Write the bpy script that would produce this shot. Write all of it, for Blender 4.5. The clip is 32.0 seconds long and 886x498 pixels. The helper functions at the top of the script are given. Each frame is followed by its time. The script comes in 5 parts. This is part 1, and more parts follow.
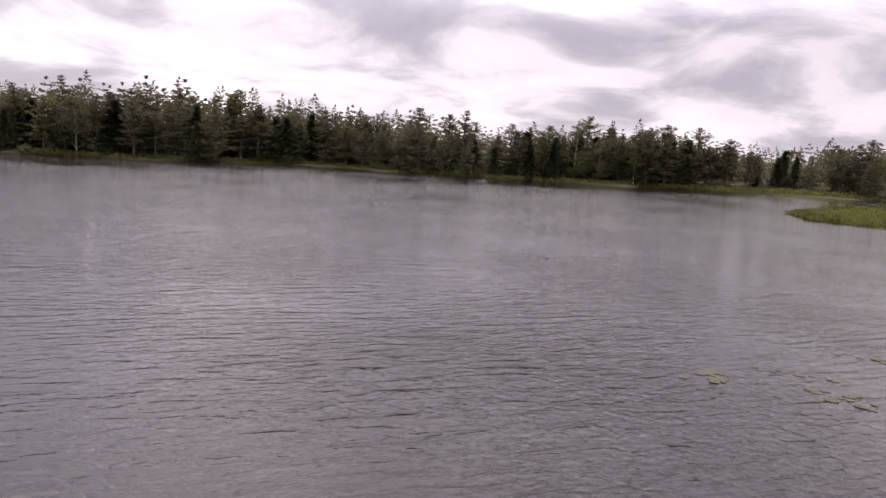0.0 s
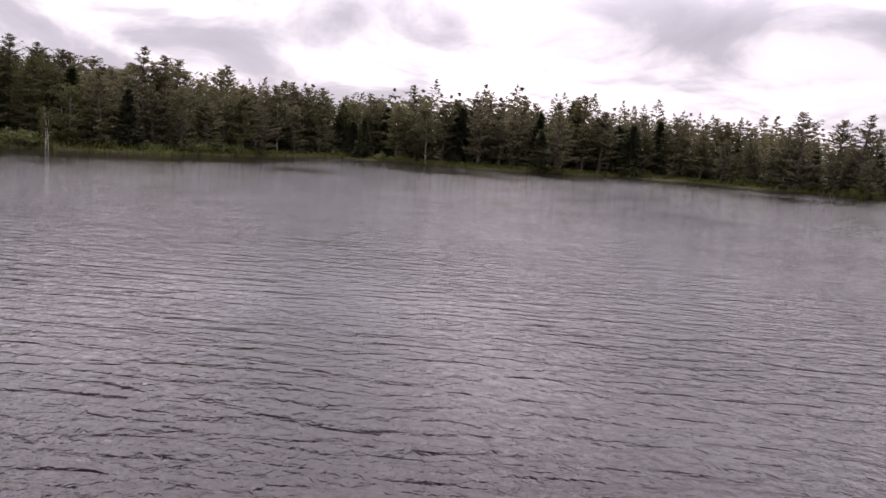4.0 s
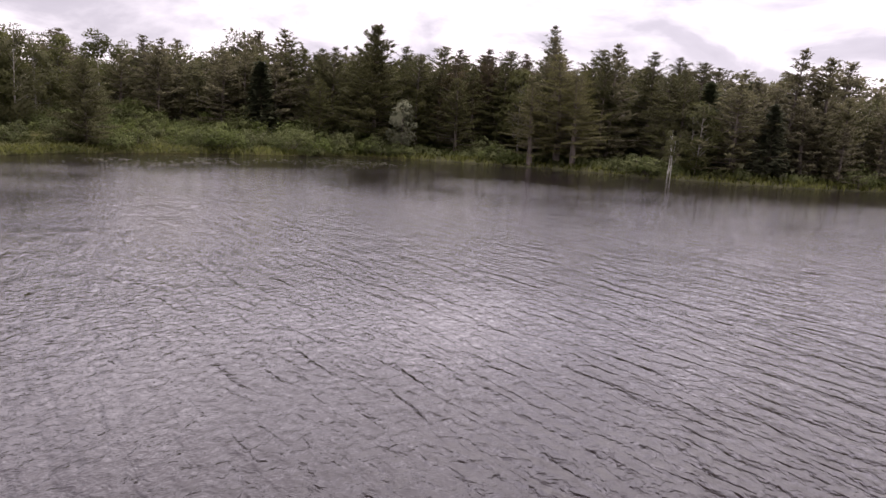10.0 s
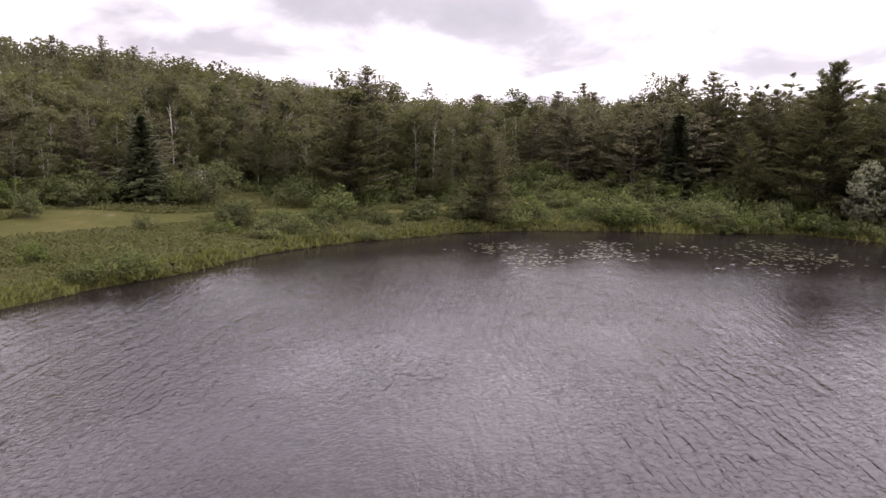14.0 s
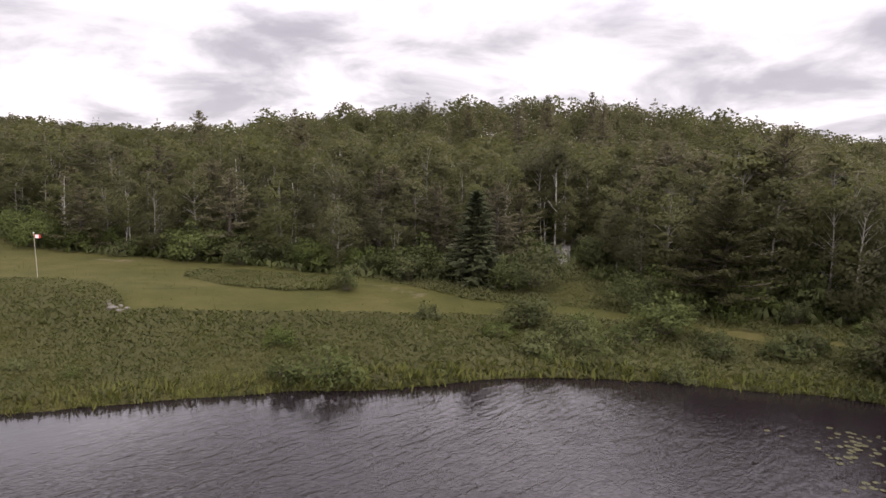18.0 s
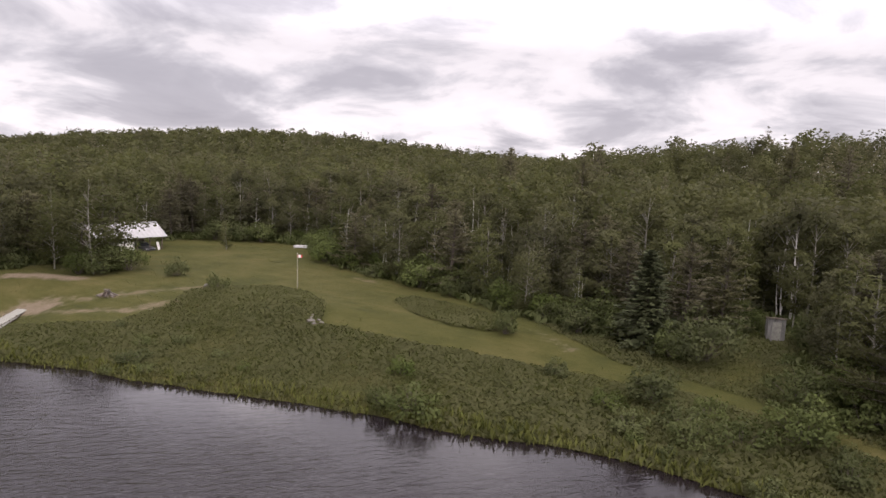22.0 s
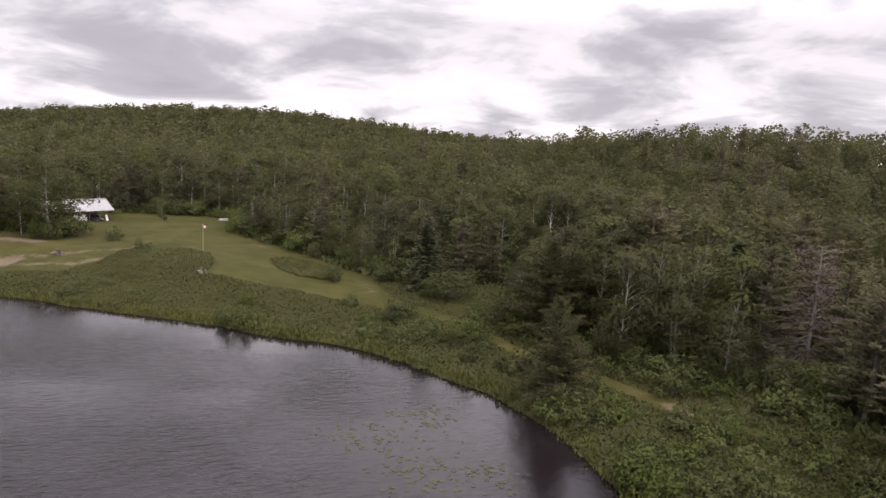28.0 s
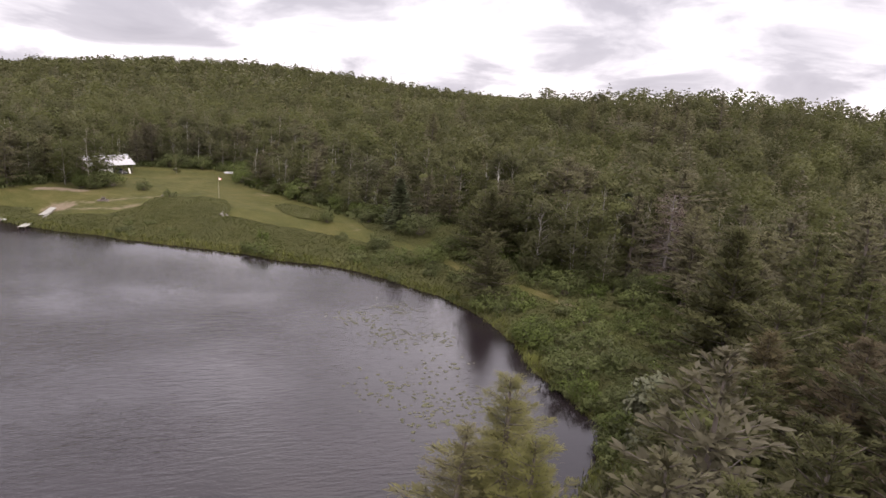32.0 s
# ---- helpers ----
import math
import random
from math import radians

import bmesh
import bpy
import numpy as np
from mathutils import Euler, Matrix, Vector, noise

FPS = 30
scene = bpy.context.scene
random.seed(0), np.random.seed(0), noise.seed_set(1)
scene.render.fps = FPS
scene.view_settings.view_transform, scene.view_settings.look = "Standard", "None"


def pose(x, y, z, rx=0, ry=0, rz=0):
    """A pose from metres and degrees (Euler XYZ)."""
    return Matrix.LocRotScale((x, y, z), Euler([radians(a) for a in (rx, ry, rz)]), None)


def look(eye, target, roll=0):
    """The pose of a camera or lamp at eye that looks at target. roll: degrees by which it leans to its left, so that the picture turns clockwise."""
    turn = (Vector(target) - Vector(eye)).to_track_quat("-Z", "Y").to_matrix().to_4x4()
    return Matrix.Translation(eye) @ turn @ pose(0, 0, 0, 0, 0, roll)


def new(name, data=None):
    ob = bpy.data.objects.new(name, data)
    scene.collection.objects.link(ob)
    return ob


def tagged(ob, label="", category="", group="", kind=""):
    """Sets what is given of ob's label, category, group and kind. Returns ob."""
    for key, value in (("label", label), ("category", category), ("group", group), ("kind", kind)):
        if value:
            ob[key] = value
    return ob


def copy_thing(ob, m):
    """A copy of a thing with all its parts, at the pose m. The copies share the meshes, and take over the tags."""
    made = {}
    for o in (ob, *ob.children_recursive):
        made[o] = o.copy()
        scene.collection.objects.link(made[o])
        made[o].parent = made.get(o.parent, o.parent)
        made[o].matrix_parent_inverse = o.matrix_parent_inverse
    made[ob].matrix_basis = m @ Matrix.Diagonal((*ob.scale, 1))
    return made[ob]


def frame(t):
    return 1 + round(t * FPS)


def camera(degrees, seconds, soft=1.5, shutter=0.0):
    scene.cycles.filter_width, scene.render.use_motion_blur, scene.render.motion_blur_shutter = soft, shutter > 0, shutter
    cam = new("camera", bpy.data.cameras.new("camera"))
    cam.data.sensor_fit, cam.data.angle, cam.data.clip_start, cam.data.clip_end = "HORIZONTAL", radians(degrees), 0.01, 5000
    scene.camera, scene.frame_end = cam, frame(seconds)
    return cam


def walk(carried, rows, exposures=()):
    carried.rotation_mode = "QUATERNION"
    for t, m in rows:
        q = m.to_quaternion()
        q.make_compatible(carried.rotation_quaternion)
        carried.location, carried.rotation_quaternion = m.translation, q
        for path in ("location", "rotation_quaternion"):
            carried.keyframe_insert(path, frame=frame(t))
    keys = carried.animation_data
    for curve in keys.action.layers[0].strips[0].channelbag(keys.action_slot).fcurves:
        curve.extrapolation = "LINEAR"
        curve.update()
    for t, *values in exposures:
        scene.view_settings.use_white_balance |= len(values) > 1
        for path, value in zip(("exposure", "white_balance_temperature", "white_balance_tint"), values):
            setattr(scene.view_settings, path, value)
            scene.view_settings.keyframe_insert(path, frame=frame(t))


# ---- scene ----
cam = camera(66.2, 32.0)
PATH = [
    (0, (24.434, 20.086, 6.018), (23.728, 21.933, 5.716), 3.6),
    (1, (19.81, 21.37, 5.558), (18.934, 23.142, 5.25), 3.8),
    (2, (15.298, 22.709, 5.116), (14.257, 24.387, 4.802), 3.9),
    (3, (10.99, 24.222, 4.72), (9.856, 25.839, 4.404), 4.0),
    (3.5, (8.816, 25.111, 4.563), (7.578, 26.651, 4.253), 4.1),
    (4, (6.613, 26.112, 4.418), (5.235, 27.527, 4.104), 4.0),
    (4.5, (4.406, 27.173, 4.287), (2.862, 28.403, 3.968), 4.0),
    (6.5, (-3.926, 32.082, 4.265), (-5.754, 32.82, 3.926), 3.6),
    (7, (-5.518, 32.986, 4.308), (-7.367, 33.67, 3.97), 3.5),
    (8, (-8.545, 34.458, 4.4), (-10.456, 34.939, 4.056), 3.3),
    (9, (-11.352, 35.252, 4.595), (-13.308, 35.468, 4.241), 3.2),
    (9.5, (-12.613, 35.409, 4.755), (-14.58, 35.392, 4.39), 3.1),
    (10, (-13.834, 35.454, 4.965), (-15.791, 35.268, 4.593), 3.0),
    (11, (-16.11, 34.967, 5.688), (-18.008, 34.469, 5.301), 2.8),
    (12, (-18.629, 33.863, 7.162), (-20.477, 33.201, 6.778), 2.4),
    (13, (-21.728, 32.937, 9.042), (-23.477, 32.045, 8.661), 1.6),
    (13.5, (-23.688, 32.721, 9.838), (-25.338, 31.657, 9.459), 1.2),
    (14, (-25.822, 32.556, 10.572), (-27.315, 31.28, 10.194), 0.9),
    (14.5, (-28.14, 32.372, 11.206), (-29.442, 30.9, 10.833), 0.7),
    (15, (-30.604, 32.165, 11.694), (-31.736, 30.558, 11.329), 0.5),
    (15.5, (-33.186, 31.915, 12.14), (-34.173, 30.212, 11.784), 0.3),
    (17.5, (-45.163, 29.397, 13.444), (-45.479, 27.445, 13.144), 0.8),
    (18, (-47.784, 28.521, 13.963), (-47.966, 26.551, 13.673), 1.0),
    (19, (-52.616, 27.442, 15.236), (-52.538, 25.462, 14.964), 1.4),
    (19.5, (-54.756, 27.226, 15.788), (-54.446, 25.268, 15.519), 1.7),
    (20, (-56.767, 27.126, 16.232), (-56.156, 25.24, 15.964), 2.0),
    (20.5, (-58.82, 27.126, 16.518), (-58.03, 25.308, 16.252), 2.3),
    (21, (-60.9, 27.225, 16.69), (-60.072, 25.423, 16.428), 2.3),
    (22, (-65.125, 27.688, 16.88), (-64.256, 25.904, 16.629), 2.5),
    (23, (-69.603, 28.7, 16.952), (-68.72, 26.922, 16.708), 2.8),
    (24, (-74.336, 30.33, 17.298), (-73.45, 28.555, 17.041), 2.9),
    (24.5, (-76.789, 31.329, 17.609), (-75.898, 29.558, 17.347), 3.0),
    (26.5, (-86.43, 37.424, 19.489), (-85.558, 35.648, 19.203), 3.3),
    (27, (-88.631, 39.375, 20.009), (-87.772, 37.594, 19.712), 3.4),
    (28, (-92.45, 43.621, 20.922), (-91.624, 41.828, 20.601), 3.3),
    (29, (-95.662, 48.478, 21.861), (-94.874, 46.672, 21.518), 3.5),
    (30, (-98.4, 53.777, 22.591), (-97.632, 51.967, 22.224), 3.5),
    (31, (-101.233, 59.467, 23.559), (-100.473, 57.66, 23.165), 3.7),
    (32, (-104.153, 65.361, 24.437), (-103.402, 63.565, 23.982), 3.8),
]
EXPOSURES = [(0, -0.06, 6500, 19), (4.5, 0.06, 6500, 19), (9, 0.24, 6500, 19), (13, 0.50, 6500, 17), (17.5, 0.26, 6500, 14), (24, 0.08, 6500, 13), (28, 0.10, 6500, 13), (32, 0.40, 6500, 13)]
walk(cam, [(t, look(eye, target, roll)) for t, eye, target, roll in PATH], EXPOSURES)


# ---- light: a high overcast sky with the sun behind it ----
SUN_AZ, SUN_EL = 68.0, 55.0
sun_dir = Vector((-math.sin(radians(SUN_AZ)) * math.cos(radians(SUN_EL)), math.cos(radians(SUN_AZ)) * math.cos(radians(SUN_EL)), math.sin(radians(SUN_EL))))
sun = new("sun", bpy.data.lights.new("sun", "SUN"))
sun.data.energy, sun.data.angle, sun.data.color = 1.6, radians(50), (1.0, 0.95, 0.9)
sun.matrix_world = look(sun_dir * 100, (0, 0, 0))


def graph(tree):
    """Gives node(type, sockets, settings), which adds a node to the tree and links or fills its sockets."""
    def node(kind, where=None, **values):
        n = tree.nodes.new(kind)
        if "operation" in values:
            n.operation = values["operation"]
        if "use_clamp" in values:
            n.use_clamp = values["use_clamp"]
        if "data_type" in values:
            n.data_type, n.blend_type = values["data_type"], values["blend_type"]
        if "noise_dimensions" in values:
            n.noise_dimensions = values["noise_dimensions"]
        if "attribute_name" in values:
            n.attribute_name = values["attribute_name"]
        if "sky_type" in values:
            n.sky_type, n.sun_disc = values["sky_type"], values["sun_disc"]
            n.sun_elevation, n.sun_rotation = values["sun_elevation"], values["sun_rotation"]
        for key, value in (where or {}).items():
            if isinstance(value, bpy.types.NodeSocket):
                tree.links.new(value, n.inputs[key])
            else:
                n.inputs[key].default_value = value
        return n
    return node


def math_node(node, op, a, b=0.0, c=0.0, clamp=False):
    return node("ShaderNodeMath", {0: a, 1: b, 2: c}, operation=op, use_clamp=clamp).outputs[0]


def ramp_node(node, fac, stops):
    r = node("ShaderNodeValToRGB", {0: fac})
    while len(r.color_ramp.elements) < len(stops):
        r.color_ramp.elements.new(0.5)
    for e, (p, c) in zip(r.color_ramp.elements, stops):
        e.position, e.color = p, (*c, 1)
    return r.outputs[0]


def mix_node(node, fac, a, b, blend="MIX"):
    return node("ShaderNodeMix", {0: fac, 6: a, 7: b}, data_type="RGBA", blend_type=blend).outputs[2]


world = bpy.data.worlds.new("sky")
scene.world = world
world.use_nodes = True
world.node_tree.nodes.clear()
W = graph(world.node_tree)
sky = W("ShaderNodeTexSky", sky_type="NISHITA", sun_disc=False, sun_elevation=radians(SUN_EL), sun_rotation=radians(-SUN_AZ))
way = W("ShaderNodeTexCoord").outputs["Generated"]
axis = W("ShaderNodeSeparateXYZ", {0: way})
lift = math_node(W, "ADD", math_node(W, "MAXIMUM", axis.outputs[2], 0.0), 0.27)
flat = W("ShaderNodeCombineXYZ", {0: math_node(W, "DIVIDE", axis.outputs[0], lift), 1: math_node(W, "DIVIDE", axis.outputs[1], lift), 2: 0.0}).outputs[0]
heaps = W("ShaderNodeTexNoise", {"Vector": flat, "Scale": 1.75, "Detail": 10.0, "Roughness": 0.54, "Distortion": 0.45}, noise_dimensions="3D").outputs[0]
banks = W("ShaderNodeTexNoise", {"Vector": flat, "Scale": 0.62, "Detail": 2.0, "Roughness": 0.5}, noise_dimensions="3D").outputs[0]
mixed = math_node(W, "ADD", math_node(W, "MULTIPLY", heaps, 0.74), math_node(W, "MULTIPLY", banks, 0.26))
cloud = ramp_node(W, mixed, [(0.36, (1.20, 1.13, 1.17)), (0.465, (1.06, 0.99, 1.03)), (0.51, (0.81, 0.77, 0.82)), (0.565, (0.605, 0.575, 0.63)), (0.69, (0.49, 0.465, 0.52))])
toward = W("ShaderNodeVectorMath", {0: way, 1: tuple(sun_dir)}, operation="DOT_PRODUCT").outputs["Value"]
halo = math_node(W, "MULTIPLY", math_node(W, "POWER", math_node(W, "MAXIMUM", toward, 0.0), 2.0), 0.5)
# unseen brighter sky added just above the view, to lift water reflections and woods
high = W("ShaderNodeMapRange", {0: axis.outputs[2], 1: 0.15, 2: 0.31, 3: 0.0, 4: 1.8})
high.interpolation_type = "SMOOTHSTEP"
sky_gain = math_node(W, "MULTIPLY", math_node(W, "ADD", 1.0, halo), math_node(W, "ADD", math_node(W, "MULTIPLY_ADD", math_node(W, "MAXIMUM", axis.outputs[2], 0.0), -0.8, 1.08), high.outputs[0]))
cloud = W("ShaderNodeVectorMath", {0: cloud, 1: W("ShaderNodeCombineXYZ", {0: sky_gain, 1: sky_gain, 2: sky_gain}).outputs[0]}, operation="MULTIPLY").outputs[0]
clear = W("ShaderNodeBackground", {0: sky.outputs[0], 1: 0.06})
cover = W("ShaderNodeBackground", {0: cloud, 1: 0.92})
both = W("ShaderNodeMixShader", {0: 0.92, 1: clear.outputs[0], 2: cover.outputs[0]})
W("ShaderNodeOutputWorld", {0: both.outputs[0]})


# ---- materials ----
def material(name, build):
    m = bpy.data.materials.new(name)
    m.use_nodes = True
    m.node_tree.nodes.clear()
    node = graph(m.node_tree)
    out = node("ShaderNodeOutputMaterial")
    m.node_tree.links.new(build(node), out.inputs[0])
    return m


def bump_node(node, height, strength, distance):
    return node("ShaderNodeBump", {"Height": height, "Strength": strength, "Distance": distance}).outputs[0]


def foliage(name, dark, light, through_color, rough=0.72, share=0.28):
    """Leaves or needles: colour varies from tree to tree, from leaf to leaf, and a part of the light passes through."""
    def build(node):
        tree_random = math_node(node, "FRACT", math_node(node, "ADD", node("ShaderNodeObjectInfo").outputs["Random"], node("ShaderNodeAttribute", attribute_name="tint").outputs["Fac"]))
        leaf_random = node("ShaderNodeNewGeometry").outputs["Random Per Island"]
        patch = node("ShaderNodeTexNoise", {"Vector": node("ShaderNodeTexCoord").outputs["Object"], "Scale": 0.55, "Detail": 3.0}).outputs[0]
        f = math_node(node, "ADD", math_node(node, "MULTIPLY", leaf_random, 0.12), math_node(node, "MULTIPLY", patch, 0.88))
        stand = node("ShaderNodeTexNoise", {"Vector": node("ShaderNodeTexCoord").outputs["Object"], "Scale": 0.21, "Detail": 2.0, "Roughness": 0.7}).outputs[0]
        f = math_node(node, "ADD", f, math_node(node, "MULTIPLY", math_node(node, "SUBTRACT", stand, 0.5), 1.0), clamp=True)
        color = mix_node(node, f, (*dark, 1), (*light, 1))
        hue = node("ShaderNodeHueSaturation", {"Hue": math_node(node, "ADD", 0.487, math_node(node, "MULTIPLY", tree_random, 0.026)), "Saturation": math_node(node, "ADD", 0.88, math_node(node, "MULTIPLY", tree_random, 0.3)),
                                               "Value": math_node(node, "ADD", 0.70, math_node(node, "MULTIPLY", math_node(node, "FRACT", math_node(node, "MULTIPLY", tree_random, 7.3)), 0.60)), "Color": color}).outputs[0]
        face = node("ShaderNodeBsdfPrincipled", {"Base Color": hue, "Roughness": rough, "Specular IOR Level": 0.10})
        lit = node("ShaderNodeBsdfTranslucent", {0: mix_node(node, 0.5, hue, (*through_color, 1))})
        return node("ShaderNodeMixShader", {0: share, 1: face.outputs[0], 2: lit.outputs[0]}).outputs[0]
    return material(name, build)


def solid(name, dark, light, scale, rough=0.8, bump=0.4, distance=0.02, metal=0.0, stretch=(1, 1, 1)):
    """A grained surface in two tones with fine relief."""
    def build(node):
        at = node("ShaderNodeMapping", {"Vector": node("ShaderNodeTexCoord").outputs["Object"], "Scale": stretch}).outputs[0]
        big = node("ShaderNodeTexNoise", {"Vector": at, "Scale": scale, "Detail": 6.0, "Roughness": 0.65}).outputs[0]
        fine = node("ShaderNodeTexNoise", {"Vector": at, "Scale": scale * 7, "Detail": 3.0}).outputs[0]
        f = ramp_node(node, math_node(node, "ADD", math_node(node, "MULTIPLY", big, 0.7), math_node(node, "MULTIPLY", fine, 0.3)), [(0.35, dark), (0.65, light)])
        return node("ShaderNodeBsdfPrincipled", {"Base Color": f, "Roughness": rough, "Metallic": metal, "Normal": bump_node(node, fine, bump, distance)}).outputs[0]
    return material(name, build)


NEEDLES = foliage("pine_needles", (0.078, 0.072, 0.043), (0.136, 0.124, 0.072), (0.17, 0.16, 0.085), share=0.42)
OLD_NEEDLES = foliage("old_pine_needles", (0.049, 0.050, 0.020), (0.084, 0.083, 0.034), (0.10, 0.10, 0.04), share=0.42)
SPRUCE = foliage("spruce_needles", (0.038, 0.042, 0.022), (0.076, 0.080, 0.042), (0.07, 0.085, 0.05), share=0.2)
FRESH = foliage("light_needles", (0.075, 0.072, 0.030), (0.142, 0.130, 0.056), (0.14, 0.135, 0.055), share=0.35)
RUSTY = foliage("rusty_needles", (0.060, 0.050, 0.030), (0.125, 0.098, 0.058), (0.12, 0.09, 0.05), share=0.35)
LEAVES = foliage("aspen_leaves", (0.050, 0.051, 0.024), (0.092, 0.091, 0.042), (0.125, 0.13, 0.04), share=0.42)
BUSH = foliage("shrub_leaves", (0.046, 0.056, 0.020), (0.112, 0.124, 0.045), (0.12, 0.145, 0.043), share=0.36)
PALE = foliage("silvery_leaves", (0.075, 0.08, 0.048), (0.14, 0.14, 0.09), (0.12, 0.125, 0.078))
HERB = foliage("meadow_leaves", (0.062, 0.067, 0.023), (0.112, 0.113, 0.041), (0.125, 0.145, 0.034), share=0.42)
SEDGE = foliage("sedge_blades", (0.064, 0.070, 0.018), (0.128, 0.132, 0.038), (0.14, 0.15, 0.04), share=0.4)
LAWN = foliage("lawn_blades", (0.039, 0.040, 0.013), (0.074, 0.069, 0.024), (0.085, 0.080, 0.021))
PAD = foliage("lily_leaves", (0.040, 0.042, 0.018), (0.088, 0.086, 0.042), (0.10, 0.11, 0.04), rough=0.4, share=0.05)
BARK = solid("grey_brown_bark", (0.045, 0.035, 0.028), (0.13, 0.105, 0.085), 3.0, stretch=(1, 1, 0.25), bump=0.8)
ASPEN_BARK = solid("pale_aspen_bark", (0.10, 0.092, 0.075), (0.27, 0.25, 0.21), 2.0, stretch=(1, 1, 2.5), bump=0.4)
BIRCH_BARK = solid("white_birch_bark", (0.22, 0.205, 0.18), (0.50, 0.48, 0.43), 2.0, stretch=(1, 1, 3.0), bump=0.3)
DEADWOOD = solid("bleached_dead_wood", (0.09, 0.076, 0.068), (0.20, 0.172, 0.155), 3.0, stretch=(1, 1, 0.3), bump=0.6)
BROWN_TWIGS = foliage("dry_brown_needles", (0.070, 0.053, 0.040), (0.130, 0.098, 0.074), (0.10, 0.075, 0.055), share=0.1)


def build_ground(node):
    """Soil under the plants: mown grass, sandy track and forest litter, told apart by attributes of the sheet."""
    at = node("ShaderNodeTexCoord").outputs["Object"]
    wide = node("ShaderNodeTexNoise", {"Vector": at, "Scale": 0.16, "Detail": 5.0, "Roughness": 0.6}).outputs[0]
    mid = node("ShaderNodeTexNoise", {"Vector": at, "Scale": 1.3, "Detail": 6.0, "Roughness": 0.7}).outputs[0]
    fine = node("ShaderNodeTexNoise", {"Vector": at, "Scale": 11.0, "Detail": 4.0, "Roughness": 0.7}).outputs[0]
    mown = node("ShaderNodeAttribute", attribute_name="mown").outputs["Fac"]
    sand = node("ShaderNodeAttribute", attribute_name="sand").outputs["Fac"]
    litter = ramp_node(node, mid, [(0.3, (0.035, 0.036, 0.018)), (0.7, (0.085, 0.082, 0.040))])
    streak = node("ShaderNodeTexNoise", {"Vector": node("ShaderNodeMapping", {"Vector": at, "Rotation": (0, 0, 0.75), "Scale": (0.35, 1.0, 1.0)}).outputs[0], "Scale": 0.75, "Detail": 6.0, "Roughness": 0.7}).outputs[0]
    tone = math_node(node, "ADD", math_node(node, "MULTIPLY", wide, 0.42), math_node(node, "ADD", math_node(node, "MULTIPLY", fine, 0.30), math_node(node, "MULTIPLY", streak, 0.28)))
    grass = ramp_node(node, tone, [(0.38, (0.029, 0.032, 0.009)), (0.47, (0.046, 0.046, 0.012)), (0.55, (0.063, 0.057, 0.018)), (0.64, (0.088, 0.073, 0.028))])
    bare = ramp_node(node, fine, [(0.3, (0.085, 0.064, 0.043)), (0.7, (0.19, 0.15, 0.105))])
    edge = math_node(node, "ADD", mown, math_node(node, "MULTIPLY", math_node(node, "SUBTRACT", mid, 0.5), 0.9))
    color = mix_node(node, ramp_node(node, edge, [(0.4, (0, 0, 0)), (0.6, (1, 1, 1))]), litter, grass)
    worn = math_node(node, "ADD", sand, math_node(node, "ADD", math_node(node, "MULTIPLY", math_node(node, "SUBTRACT", mid, 0.5), 1.2), math_node(node, "MULTIPLY", math_node(node, "SUBTRACT", wide, 0.5), 1.3)))
    color = mix_node(node, ramp_node(node, worn, [(0.35, (0, 0, 0)), (0.8, (1, 1, 1))]), color, bare)
    return node("ShaderNodeBsdfPrincipled", {"Base Color": color, "Roughness": 0.95, "Specular IOR Level": 0.1, "Normal": bump_node(node, fine, 0.7, 0.06)}).outputs[0]


def build_water(node):
    """Brown bog water with wind ripples in patches."""
    at = node("ShaderNodeTexCoord").outputs["Object"]
    turned = node("ShaderNodeMapping", {"Vector": node("ShaderNodeMapping", {"Vector": at, "Rotation": (0, 0, radians(-40))}).outputs[0], "Scale": (0.36, 1.3, 1.0)}).outputs[0]
    crossed = node("ShaderNodeMapping", {"Vector": at, "Rotation": (0, 0, radians(-38)), "Scale": (0.85, 1.0, 1.0)}).outputs[0]
    swell = node("ShaderNodeTexNoise", {"Vector": turned, "Scale": 1.9, "Detail": 2.0, "Roughness": 0.45, "Distortion": 0.6}).outputs[0]
    chop = node("ShaderNodeTexNoise", {"Vector": crossed, "Scale": 4.8, "Detail": 3.0, "Roughness": 0.6, "Distortion": 0.5}).outputs[0]
    gust = node("ShaderNodeTexNoise", {"Vector": at, "Scale": 0.06, "Detail": 3.0, "Roughness": 0.5}).outputs[0]
    breeze = ramp_node(node, gust, [(0.36, (0.38, 0.38, 0.38)), (0.6, (1, 1, 1))])
    height = math_node(node, "ADD", swell, math_node(node, "MULTIPLY", chop, 0.55))
    lee = node("ShaderNodeAttribute", attribute_name="open_water").outputs["Fac"]
    height = math_node(node, "MULTIPLY", math_node(node, "MULTIPLY", height, breeze), lee)
    return node("ShaderNodeBsdfPrincipled", {"Base Color": (0.010, 0.0072, 0.0085, 1), "Roughness": 0.025, "IOR": 1.333, "Normal": bump_node(node, height, 1.0, 0.115)}).outputs[0]


GROUND, WATER = material("ground_cover", build_ground), material("lake_water", build_water)
PLANK = solid("weathered_plank", (0.14, 0.135, 0.115), (0.29, 0.28, 0.24), 2.0, stretch=(1, 6, 1), bump=0.5)
ROOF = solid("white_roof_metal", (0.25, 0.243, 0.237), (0.34, 0.33, 0.322), 0.8, rough=0.45, bump=0.1)
TIMBER = solid("brown_timber", (0.055, 0.040, 0.030), (0.14, 0.105, 0.080), 2.5, bump=0.5)
PAINT = solid("chalky_white_paint", (0.52, 0.50, 0.47), (0.74, 0.72, 0.69), 1.5, rough=0.6, bump=0.15)
DARK = solid("dark_enamel", (0.018, 0.018, 0.020), (0.045, 0.043, 0.045), 2.0, rough=0.35, bump=0.05)
